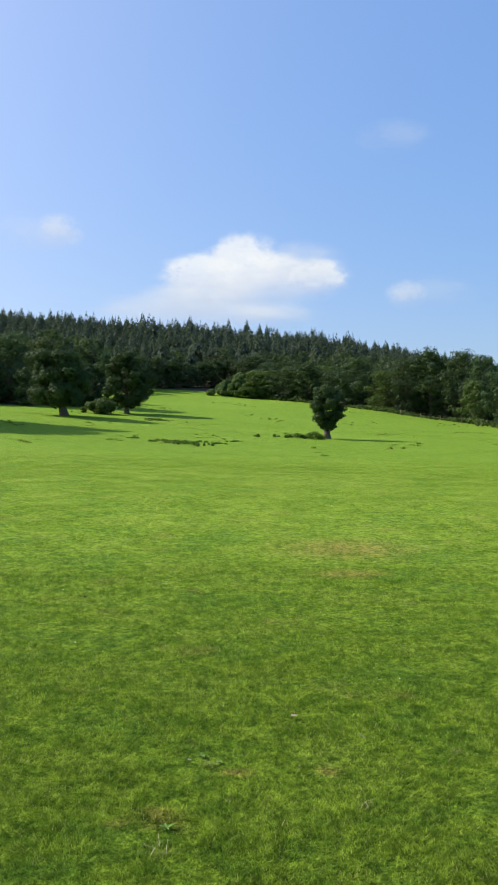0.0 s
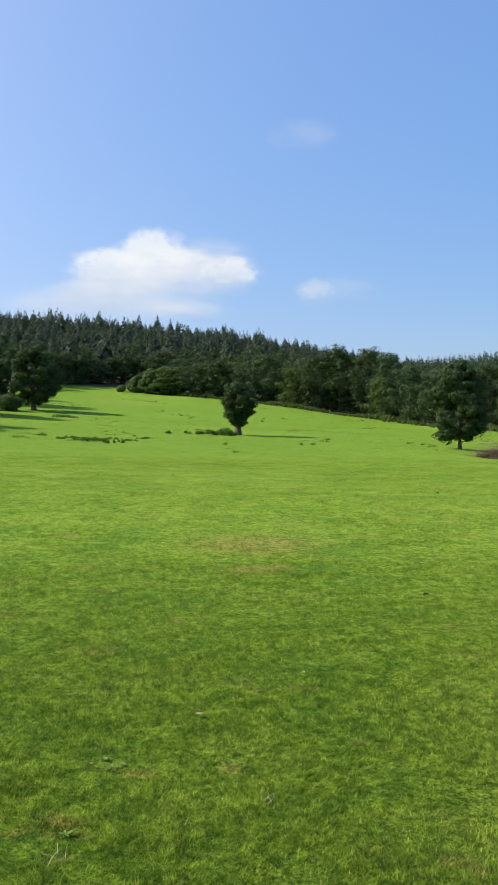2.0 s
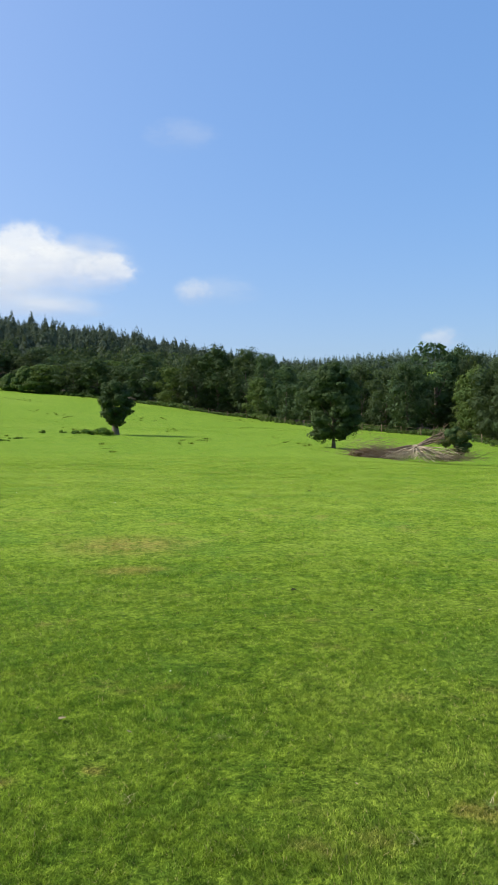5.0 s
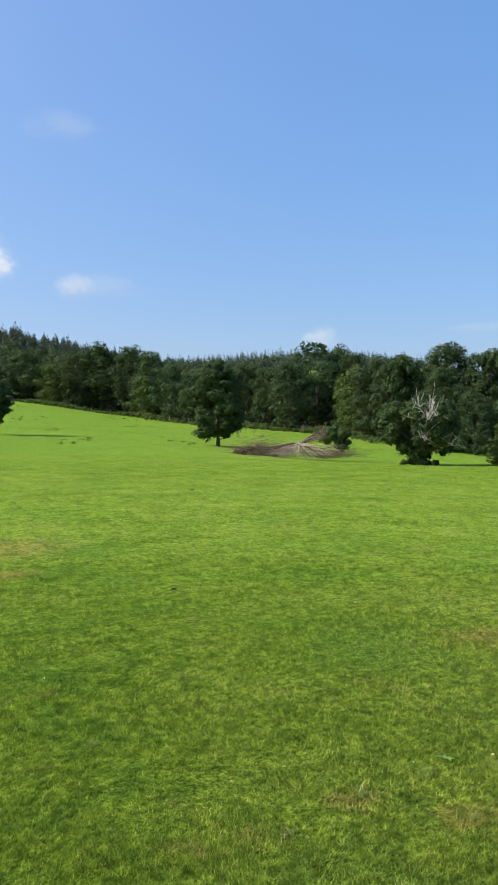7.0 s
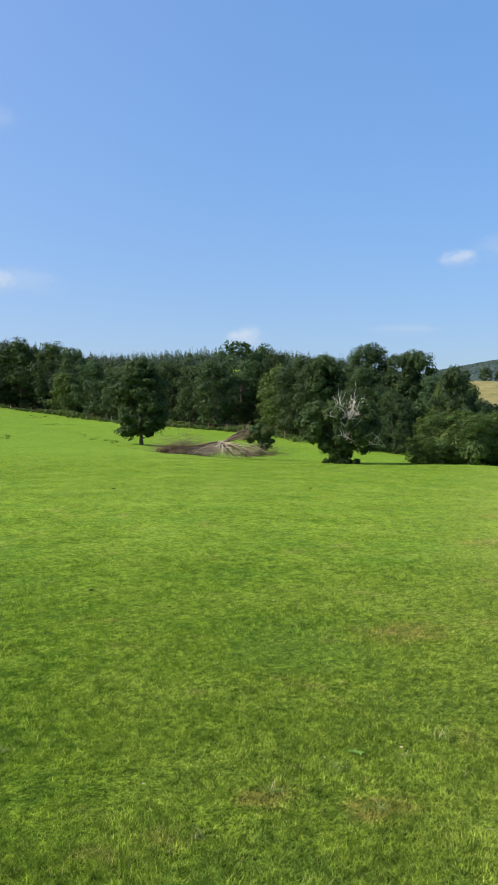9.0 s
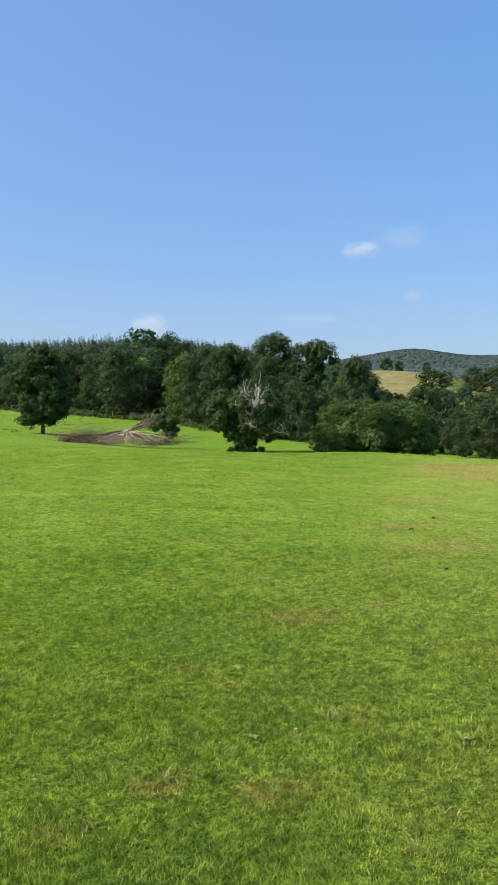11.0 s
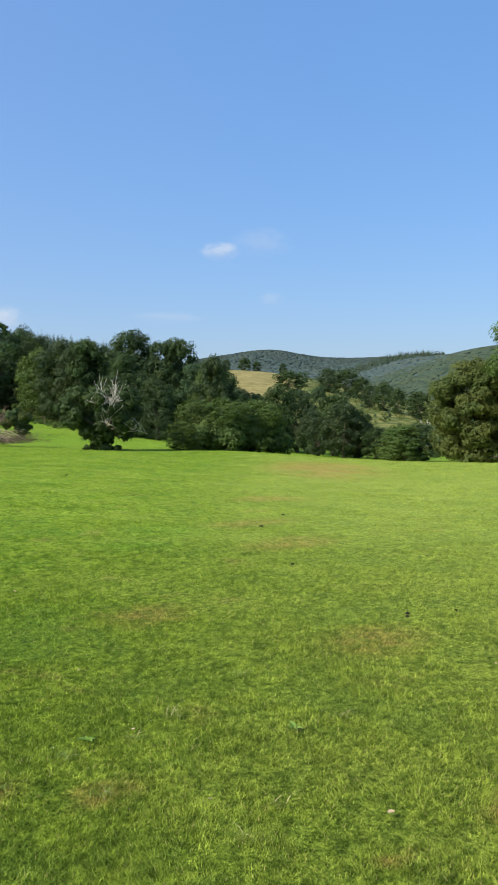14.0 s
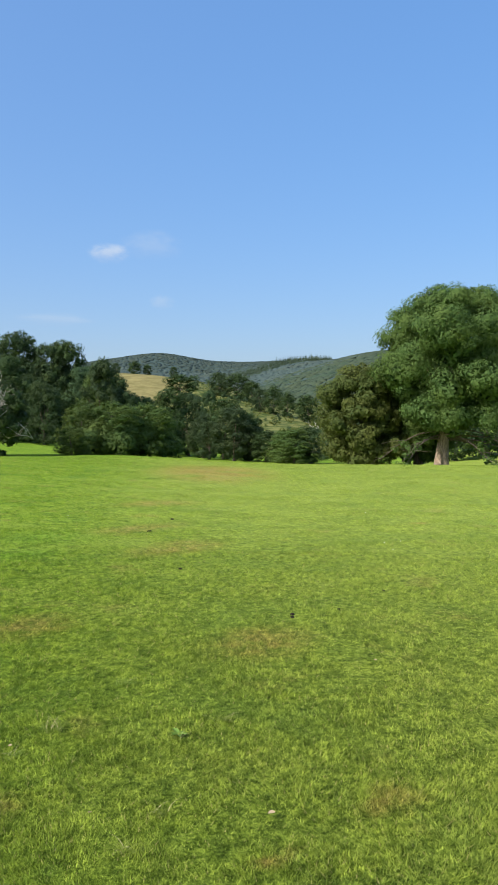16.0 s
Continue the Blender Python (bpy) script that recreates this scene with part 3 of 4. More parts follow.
# kind, azimuth, distance, height, half width
DIP = [(4, 42.7, 63, 4.2, 1.7), (4, 45.0, 62, 4.3, 2.0), (4, 47.5, 64, 4.5, 2.0), (0, 43.2, 97, 10.0, 2.6), (3, 44.7, 99, 9.3, 2.5),
       (0, 46.9, 92, 6.9, 1.9), (3, 48.8, 88, 7.6, 1.8), (0, 50.2, 92, 7.6, 2.0), (1, 51.3, 84, 5.0, 1.5), (3, 52.8, 79, 6.3, 1.8), (2, 44.1, 90, 10.6, 1.9), (1, 45.9, 90, 7.0, 1.5),
       (0, 51.8, 76, 4.0, 1.1), (0, 54.7, 75, 3.6, 1.4), (3, 55.9, 73, 3.1, 1.2), (4, 57.4, 71, 3.2, 1.5), (1, 59.1, 69, 3.4, 1.7),
       (4, 58.0, 68, 3.2, 1.7), (4, 44.0, 92, 9.4, 2.0), (0, 53.6, 74, 5.4, 1.6), (3, 54.6, 76, 4.8, 1.3), (2, 51.7, 90, 8.0, 0.9)]
HILLSIDE = [(3, 49.4, 320, 9.2, 8.8), (1, 52.3, 350, 9.6, 7.0), (3, 53.6, 345, 10.6, 7.5), (3, 54.7, 340, 9.0, 5.5), (1, 55.3, 295, 8.3, 4.3),
       (3, 56.3, 290, 9.7, 4.7), (3, 57.3, 285, 8.5, 4.1), (3, 58.8, 270, 8.9, 5.9), (1, 44.8, 445, 5.8, 4.2), (3, 46.2, 448, 7.5, 4.9),
       (3, 47.1, 450, 6.6, 3.6), (1, 49.0, 430, 5.8, 3.4)]
WEST_EDGE = [(4, 42.0, 58, 2.2, 1.0), (4, 0.9, 212, 7.6, 4.6), (0, 2.7, 206, 8.7, 3.7), (3, 4.4, 202, 10.2, 4.0), (1, 6.0, 196, 8.9, 3.5),
       (0, 7.8, 194, 12.5, 4.3), (4, 9.8, 186, 9.5, 3.4), (1, 11.5, 183, 12.3, 3.6), (3, 13.1, 182, 14.6, 4.2), (0, 15.2, 177, 14.6, 3.8),
       (1, 16.8, 172, 13.8, 3.4), (4, 16.2, 168, 8.5, 2.7), (0, 18.1, 158, 11.0, 3.1), (1, 19.9, 150, 9.7, 3.3), (3, 22.2, 138, 10.0, 3.0)]
EAST_EDGE = [(0, 23.6, 132, 10.4, 2.9), (1, 25.3, 126, 9.5, 2.7), (0, 26.8, 118, 10.2, 2.8), (2, 28.8, 124, 13.9, 3.8), (3, 30.4, 128, 13.1, 2.8),
       (0, 31.6, 122, 12.0, 2.6), (4, 31.9, 112, 9.6, 3.2), (1, 33.3, 108, 10.5, 3.5), (3, 35.1, 104, 10.9, 2.6), (2, 38.1, 104, 12.8, 3.0),
       (0, 40.4, 103, 12.6, 2.8), (3, 41.5, 102, 12.8, 2.6), (1, 40.0, 84, 6.8, 1.8), (1, 34.4, 106, 10.8, 2.7), (3, 37.8, 92, 9.1, 2.3),
       (0, 36.8, 86, 6.5, 1.7)]
for kind, az, r, h, wide in DIP + WEST_EDGE + EAST_EDGE:
    wood_tree(kind, az, r, h * (1.06 if 10 < az < 40 else 1.0), wide * 1.3, rng.uniform(0, 360))
wood_tree(2, -11.3, 150, 13.5, 4.4, 20)
wood_tree(0, 71.6, 84, 7.5, 3.4, 40)
wood_tree(1, 69.4, 80, 6.0, 3.0, 80)
wood_tree(3, 74.0, 86, 7.0, 3.4, 150)
for kind, az, r, h, wide in HILLSIDE:
    wood_tree(kind, az, r, h * 1.1, wide * 0.85, rng.uniform(0, 360))
# more trees between and behind them
for row, (back, lo, hi, step) in enumerate([(6, 5.5, 8.0, 7.5), (16, 8.5, 10.5, 7.5), (27, 9.0, 11.5, 9.0)]):
    az = -1.0 + row * 0.7
    while az < 41.0:
        r = edge_r(az) + back + rng.uniform(-2, 2)
        h = rng.uniform(lo, hi)
        wood_tree(rng.choice((0, 1, 2, 3, 4)), az, r, h, h * rng.uniform(0.42, 0.58), rng.uniform(0, 360))
        az += math.degrees(step * rng.uniform(0.8, 1.15) / r)
for row, (r0, last, lo, hi, step) in enumerate([(146, -12.0, 4.0, 7.0, 5.0), (151, -11.6, 10.5, 14.5, 6.5), (161, -11.8, 12.5, 16.0, 7.0), (174, -12.0, 12.5, 15.5, 8.0), (190, -12.2, 11, 14.0, 9.0)]):
    az = -22.0
    while az < last:
        h = rng.uniform(lo, hi)
        wood_tree(rng.choice((0, 1, 2, 3)), az, r0 + rng.uniform(-3, 3), h, h * rng.uniform(0.34, 0.44), rng.uniform(0, 360))
        az += math.degrees(step * rng.uniform(0.85, 1.15) / r0)


for q in range(9):
    az = -9.0 + 1.1 * q
    wood_tree(rng.choice((0, 1, 3)), az, float(np.interp(az, [-10, -7, -4.6, 0], [216, 236, 242, 247])) - 4, rng.uniform(7.5, 11), rng.uniform(3.2, 4.4), rng.uniform(0, 360))


def forest(name, seed, az0, az1, r0, r1, gap, tree, label, category, material, above=None, tree_smooth=False):
    """A far wood as one mesh of many small trees."""
    rng = np.random.default_rng(seed)
    n = int(0.5 * radians(az1 - az0) * (r1**2 - r0**2) / gap**2)
    az = rng.uniform(az0, az1, n)
    r = np.sqrt(rng.uniform(r0**2, r1**2, n))
    if above is not None:
        keep = above(az, r)
        az, r = az[keep], r[keep]
    x, y = r * np.sin(np.radians(az)), r * np.cos(np.radians(az))
    z = land(x, y)
    v, f = tree(rng, np.stack([x, y, z], 1))
    return tagged(new(name, mesh_of(name, v, f, [material], tree_smooth)), label, category, kind="stuff")


def spruces(rng, feet, h0, h1, boughs=125, low=0.30):
    """Conifers: many small drooping boughs over a cone, ending in a thin leader."""
    n = len(feet)
    h = rng.normal(0.5 * (h0 + h1), 0.28 * (h1 - h0), n).clip(h0 * 0.9, h1 * 1.15)
    slim = rng.uniform(0.17, 0.29, n)
    t = 1 - (1 - low) * rng.uniform(0.0, 1.0, (n, boughs)) ** 0.72
    wide = (h * slim)[:, None] * ((1 - t) / (1 - low)) ** 0.9 + 0.12
    wide = np.minimum(wide, 2.9)
    a = rng.uniform(0, 2 * np.pi, (n, boughs))
    out, side = np.stack([np.cos(a), np.sin(a), 0 * a], -1), np.stack([-np.sin(a), np.cos(a), 0 * a], -1)
    k0, k1 = rng.uniform(0.30, 0.62, (n, boughs)), rng.uniform(0.80, 1.22, (n, boughs))
    root = feet[:, None] + np.stack([0 * a, 0 * a, t * h[:, None]], -1) + out * (wide * k0)[..., None]
    tip = feet[:, None] + np.stack([0 * a, 0 * a, t * h[:, None]], -1) + out * (wide * k1)[..., None]
    root[..., 2] += 0.25 * wide
    tip[..., 2] -= wide * rng.uniform(0.10, 0.55, (n, boughs))
    half = side * (0.13 * wide + 0.12)[..., None] * rng.uniform(0.7, 1.4, (n, boughs, 1))
    slope = np.stack([0 * a, 0 * a, 0.14 * wide * rng.normal(0, 1, (n, boughs))], -1)
    v = np.stack([root - half + slope, root + half - slope, tip], 2).reshape(-1, 3)
    top = feet + np.stack([0 * h, 0 * h, h * rng.uniform(0.99, 1.04, n)], 1)
    foot = feet + np.stack([0 * h, 0 * h, h * 0.88], 1)
    w = np.stack([h * 0.004, 0 * h, 0 * h], 1)
    v = np.concatenate([v, np.stack([foot - w, foot + w, top], 1).reshape(-1, 3)])
    return v, np.arange(len(v)).reshape(-1, 3)


def round_trees(rng, feet, h0=8.0, h1=13.0, per=60, size=0.9, lumps=9):
    """Broad-leaved trees far off: a crown of lumps, each covered with leaf sprays."""
    n = len(feet)
    h = rng.uniform(h0, h1, n)
    dl = unit(rng.normal(0, 1, (n, lumps, 3)) + (0, 0, 0.35))
    lc = feet[:, None] + np.stack([0 * h, 0 * h, h * 0.52], -1)[:, None] + dl * (h[:, None] * rng.uniform(0.16, 0.30, (n, lumps)))[..., None] * (1, 1, 1.15)
    lr = h[:, None] * rng.uniform(0.13, 0.23, (n, lumps))
    pick = rng.integers(0, lumps, (n, per))
    row = np.arange(n)[:, None]
    d = unit(rng.normal(0, 1, (n, per, 3)) + dl[row, pick] * 0.8 + (0, 0, 0.3))
    p = lc[row, pick] + d * (lr[row, pick] * rng.uniform(0.7, 1.1, (n, per)))[..., None]
    return kites(rng, p.reshape(-1, 3), d.reshape(-1, 3), np.repeat(h / 10 * size, per), 0.6, 0.55)


def dome_trees(rng, feet, h0, h1, sides=7):
    """Far tree tops as uneven rounded domes."""
    n = len(feet)
    h = rng.uniform(h0, h1, n)
    r = rng.uniform(3.0, 6.5, n)
    a = np.linspace(0, 2 * np.pi, sides, endpoint=False)
    rings = [(1.0, 0.0), (0.85, 0.55)]
    v = []
    for k, up in rings:
        wob = rng.uniform(0.65, 1.3, (n, sides))
        x, y = feet[:, :1] + np.cos(a) * k * wob * r[:, None], feet[:, 1:2] + np.sin(a) * k * wob * r[:, None]
        z = land(x.ravel(), y.ravel()).reshape(x.shape) + (up * h[:, None] * wob if up else -0.5)
        v.append(np.stack([x, y, z], -1))
    tip = feet[:, None] + np.stack([0 * h, 0 * h, h], -1)[:, None]
    v = np.concatenate(v + [tip], 1)
    f = []
    for b in range(sides):
        c = (b + 1) % sides
        f += [(b, c, c + sides), (b, c + sides, b + sides)]
    f += [(sides + q, sides + (q + 1) % sides, 2 * sides) for q in range(sides)]
    f = (np.array(f)[None] + (np.arange(n) * (2 * sides + 1))[:, None, None]).reshape(-1, 3)
    return v.reshape(-1, 3), f


forest("conifer_forest", 61, -24, 21, 180, 470, 4.9, lambda g, p: spruces(g, p, 8.5, 16.5), "dark conifer plantation covering the hillside", "forest", FIR_NEEDLE,
       lambda a, r: r > np.interp(a, [-24, -13, -10, -7, -4.6, 0, 3, 8, 16, 21], [185, 190, 214, 234, 240, 246, 275, 300, 305, 310]))
forest("conifer_forest", 62, 15, 41, 540, 640, 4.6, lambda g, p: spruces(g, p, 8.0, 14.5, 70, 0.06), "dark conifers along the ridge behind the wood", "forest", FIR_NEEDLE)
forest("mixed_woodland", 68, -24, 4, 185, 300, 11.0, lambda g, p: round_trees(g, p, 8, 12.5, 300, 0.30), "broad-leaved trees mixed among the conifers", "forest", WOOD_LEAF,
       lambda a, r: r > np.interp(a, [-24, -13, -10, -7, -4.6, 0, 4], [190, 195, 218, 238, 242, 248, 275]))
forest("mixed_woodland", 63, -3, 42, 150, 380, 5.6, lambda g, p: round_trees(g, p, 7, 13, 210, 0.34), "mixed woodland rising behind the field", "forest", WOOD_LEAF,
       lambda a, r: (r > np.interp(a, [-3, 0.8, 7.4, 16.5, 24.8, 31, 38.8, 42], [245, 240, 220, 198, 156, 150, 150, 150])) & (r < np.interp(a, [-3, 1, 5, 12, 20, 42], [250, 262, 300, 345, 330, 300])))
forest("hill_woodland", 71, 52, 68, 520, 980, 5.4, lambda g, p: dome_trees(g, p, 0.9, 2.2, 6), "mixed woods clothing the valley side", "forest", HAZED_FAR_LEAF, None, True)
forest("hill_woodland", 64, 43, 68, 900, 1500, 7.4, lambda g, p: dome_trees(g, p, 0.9, 2.2, 5), "wooded valley side beyond the slope", "forest", HAZED_PALE_LEAF, None, True)
forest("hill_woodland", 65, 42, 61, 1500, 2150, 9.5, lambda g, p: dome_trees(g, p, 0.9, 2.4, 5), "wooded hill on the skyline with haze in its colour", "forest", HAZED_PALE_LEAF, None, True)
forest("conifer_forest", 69, 52.0, 60.5, 1180, 1400, 9.5, lambda g, p: spruces(g, p, 6.0, 13.0, 50, 0.1), "conifers standing along the far ridge", "forest", HAZED_FAR_LEAF)
forest("scrub", 70, 49.5, 63, 140, 480, 17.0, lambda g, p: round_trees(g, p, 1.5, 4.5, 80, 1.0), "dark gorse and thorn bushes on the slope", "bushes", WOOD_LEAF)
forest("bracken", 66, 49.5, 63, 130, 480, 2.1, lambda g, p: round_trees(g, p, 0.3, 0.9, 16, 2.6, 4), "rough bracken and gorse on the slope", "bracken", BRACKEN_LEAF,
       lambda a, r: np.sin(a * 5.1 + r * 0.06) + np.sin(a * 2.3 - r * 0.11) > 0.1)


def tufts(rng, feet, per=16):
    """Upright tufts of coarse grass."""
    n = len(feet)
    h = rng.uniform(0.10, 0.30, n)[:, None]
    a = rng.uniform(0, 2 * np.pi, (n, per))
    d = rng.uniform(0, 0.35, (n, per))
    foot = feet[:, None] + np.stack([np.cos(a) * d, np.sin(a) * d, 0 * a - 0.02], -1)
    side = np.stack([-np.sin(a), np.cos(a), 0 * a], -1) * 0.05
    tip = foot + np.stack([np.cos(a) * 0.12, np.sin(a) * 0.12, h * rng.uniform(0.5, 1, (n, per))], -1)
    v = np.stack([foot - side, foot + side, tip], 2).reshape(-1, 3)
    return v, np.arange(len(v)).reshape(-1, 3)


forest("rough_grass", 67, -19, 26, 55, 200, 2.3, tufts, "scattered coarse grass tufts on the rising field", "grass", ROUGH_GRASS,
       lambda a, r: np.sin(r * 0.19 + 2.2 * np.sin(a * 0.31)) + 0.8 * np.sin(a * 0.9 + r * 0.05) > 1.15)


# ---- grass ----
def swell(x, y, seed, cell):
    """Smooth random values by place, for tufts."""
    g = np.random.default_rng(seed).uniform(0, 1, (256, 256))
    u, w = x / cell, y / cell
    i, j = np.floor(u).astype(int), np.floor(w).astype(int)
    a, b = u - i, w - j
    a, b = a * a * (3 - 2 * a), b * b * (3 - 2 * b)
    at = lambda p, q: g[p % 256, q % 256]
    return (at(i, j) * (1 - a) + at(i + 1, j) * a) * (1 - b) + (at(i, j + 1) * (1 - a) + at(i + 1, j + 1) * a) * b


def blades(seed, n, r0, r1, density, h0, h1, w0, w1, name, label):
    """Grass blades over the ground in front of the eye, thinning out with distance."""
    rng = np.random.default_rng(seed)
    edges = np.linspace(r0, r1, 600)
    mid = (edges[1:] + edges[:-1]) / 2
    weight = density(mid) * mid
    r = rng.choice(mid, n, p=weight / weight.sum()) + rng.uniform(-0.5, 0.5, n) * (edges[1] - edges[0])
    a = np.radians(rng.uniform(-23, 78, n))
    x, y = r * np.sin(a), r * np.cos(a)
    tuft = 0.6 * swell(x, y, seed, 0.10 + r0 / 60) + 0.4 * swell(x, y, seed + 1, 0.5 + r0 / 30)
    keep = rng.uniform(0, 1, n) < 0.30 + 1.0 * tuft
    x, y, r, tuft = x[keep], y[keep], r[keep], tuft[keep]
    n = len(x)
    h = rng.uniform(h0, h1, n) * (1 + r / 30) * (0.35 + 1.15 * tuft)
    w = rng.uniform(w0, w1, n) * (1 + r / 4.0)
    t, t2 = rng.uniform(0, 2 * np.pi, n), rng.uniform(0, 2 * np.pi, n)
    flow = 6.3 * swell(x, y, seed + 2, 0.35)
    t2 = np.where(rng.uniform(0, 1, n) < 0.22, flow, t2)
    side = np.stack([np.cos(t), np.sin(t), 0 * t], 1) * w[:, None]
    leanv = np.stack([np.cos(t2), np.sin(t2), 0 * t], 1) * (h * rng.uniform(0.3, 1.6, n))[:, None]
    foot = np.stack([x, y, land(x, y) - 0.004], 1)
    v = np.stack([foot - side, foot + side, foot + leanv + np.stack([0 * h, 0 * h, h], 1)], 1).reshape(-1, 3)
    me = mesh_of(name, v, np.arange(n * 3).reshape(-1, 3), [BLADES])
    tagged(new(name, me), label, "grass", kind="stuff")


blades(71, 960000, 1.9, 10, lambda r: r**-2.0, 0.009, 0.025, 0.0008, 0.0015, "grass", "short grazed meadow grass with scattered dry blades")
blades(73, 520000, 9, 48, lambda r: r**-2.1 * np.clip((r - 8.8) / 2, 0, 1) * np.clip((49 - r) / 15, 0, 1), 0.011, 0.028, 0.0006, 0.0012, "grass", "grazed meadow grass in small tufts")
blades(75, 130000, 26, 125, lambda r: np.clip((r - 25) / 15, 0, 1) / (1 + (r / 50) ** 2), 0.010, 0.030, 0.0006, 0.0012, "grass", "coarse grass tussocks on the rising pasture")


# ---- small things on the lawn ----
def litter_material(name, a, b):
    k = Nodes(name)
    col = k.mix(k.noise(k.place(), 60, 4), a, b)
    a = k.add("BsdfPrincipled", Base_Color=col, Roughness=0.9)
    a.inputs["Specular IOR Level"].default_value = 0.1
    return k.finish(a.outputs[0])


PALE_DEAD, DARK_DUNG, DOCK = litter_material("dead leaf", (0.34, 0.25, 0.14), (0.50, 0.40, 0.25)), litter_material("dark dung", (0.012, 0.010, 0.008), (0.035, 0.028, 0.02)), litter_material("dock leaf", (0.09, 0.17, 0.025), (0.15, 0.24, 0.05))


def curled_leaf(x, y, size, turn, seed):
    """A dry leaf with a keel, a pointed tip and curled rims."""
    g = np.random.default_rng(seed)
    u, w = np.meshgrid(np.linspace(0, 1, 9), np.linspace(-1, 1, 7))
    half = 0.32 * np.sin(np.pi * u**0.8) ** 0.8
    v = np.stack([(u - 0.5), w * half, 0.10 * np.abs(w) ** 1.6 + 0.12 * np.sin(3 * u + g.uniform(0, 3)) * u], -1).reshape(-1, 3) * size
    i, j = np.meshgrid(np.arange(6), np.arange(8), indexing="ij")
    f = np.stack([i * 9 + j, i * 9 + j + 1, (i + 1) * 9 + j + 1, (i + 1) * 9 + j], -1).reshape(-1, 4)
    ob = new("fallen_leaf", mesh_of("fallen_leaf", v, f, [PALE_DEAD], True))
    ob.matrix_basis = pose(x, y, float(land(x, y)[0]) + 0.022, g.uniform(-15, 15), g.uniform(-15, 15), turn)
    tagged(ob, "pale curled dead leaf lying on the grass", "leaf", "leaves on the lawn")


for q, (x, y, size, turn) in enumerate([(0.27, 4.62, 0.10, 40), (3.0, 1.57, 0.06, 150), (0.62, 4.3, 0.06, 10), (2.84, 3.02, 0.06, 80), (3.18, 4.0, 0.05, 200), (4.2, 7.1, 0.05, 20), (4.05, 6.3, 0.05, 110),
                                     (-0.3, 3.98, 0.06, 60), (2.58, 2.17, 0.04, 0), (2.5, 9.7, 0.09, 30), (1.55, 3.3, 0.05, 70), (5.0, 2.1, 0.06, 10)]):
    curled_leaf(x, y, size * 0.55, turn, 300 + q)


def dropping(x, y, size, seed):
    """A small dark sheep dropping."""
    bm = bmesh.new()
    bmesh.ops.create_icosphere(bm, subdivisions=2, radius=size)
    for vert in bm.verts:
        vert.co *= 1 + 0.45 * noise.noise(vert.co / size * 1.3 + Vector((seed, 0, 0)))
        vert.co.z *= 0.55
    me = bpy.data.meshes.new("sheep_dropping")
    bm.to_mesh(me)
    bm.free()
    me.materials.append(DARK_DUNG)
    ob = new("sheep_dropping", me)
    ob.location = (x, y, float(land(x, y)[0]) + size * 0.3)
    tagged(ob, "small dark sheep dropping in the grass", "soil", "clods on the lawn")


for q, (x, y, size) in enumerate([(-1.71, 8.16, 0.05), (-1.78, 8.2, 0.035), (2.75, 7.79, 0.06), (3.16, 6.71, 0.035), (6.15, 3.01, 0.035), (5.8, 3.25, 0.045), (5.72, 3.2, 0.04), (8.97, 7.77, 0.08), (10.46, 8.64, 0.07),
                              (7.04, 3.03, 0.03), (6.6, 18.0, 0.08), (11.7, 17.1, 0.08), (-0.42, 5.6, 0.03), (6.9, 5.4, 0.05)]):
    dropping(x, y, size * 0.42, q)


def rosette(x, y, size, seed):
    """A flat weed with broad leaves."""
    g = np.random.default_rng(seed)
    ob = thing("dock_plant", x, y, float(land(x, y)[0]), g.uniform(0, 360))
    u, w = np.meshgrid(np.linspace(0, 1, 6), np.linspace(-1, 1, 5))
    i, j = np.meshgrid(np.arange(4), np.arange(5), indexing="ij")
    f = np.stack([i * 6 + j, i * 6 + j + 1, (i + 1) * 6 + j + 1, (i + 1) * 6 + j], -1).reshape(-1, 4)
    me = mesh_of("leaf", np.stack([u, w * 0.22 * np.sin(np.pi * (0.08 + 0.92 * u)), 0.3 * np.sin(2.2 * u) + 0.08 * w**2], -1).reshape(-1, 3), f, [DOCK], True)
    for q in range(7):
        leaf = part("leaf", me, ob)
        leaf.matrix_basis = pose(0, 0, 0.004, 0, 0, q * 51 + g.uniform(-15, 15)) @ Matrix.Scale(size * g.uniform(0.6, 1.1), 4)
    tagged(ob, "low broad-leaved dock plant in the turf", "weed", "weeds in the lawn")


for q, (x, y, size) in enumerate([(3.4, 2.4, 0.06), (-0.25, 4.05, 0.036), (-0.15, 3.98, 0.03), (2.62, 3.1, 0.055), (-0.35, 3.3, 0.045)]):
    rosette(x, y, size, 400 + q)


TUFTS = [(3.12, 3.03, 0.11), (2.79, 2.94, 0.08), (2.06, 2.96, 0.08), (2.43, 3.04, 0.09), (2.34, 2.58, 0.08), (3.71, 2.34, 0.09), (3.82, 3.18, 0.10), (2.47, 1.87, 0.08), (2.76, 1.95, 0.07),
         (1.59, 2.78, 0.07), (0.52, 3.49, 0.07), (-0.36, 3.09, 0.08), (-0.2, 3.95, 0.07), (3.37, 2.40, 0.06), (1.1, 4.1, 0.07)]


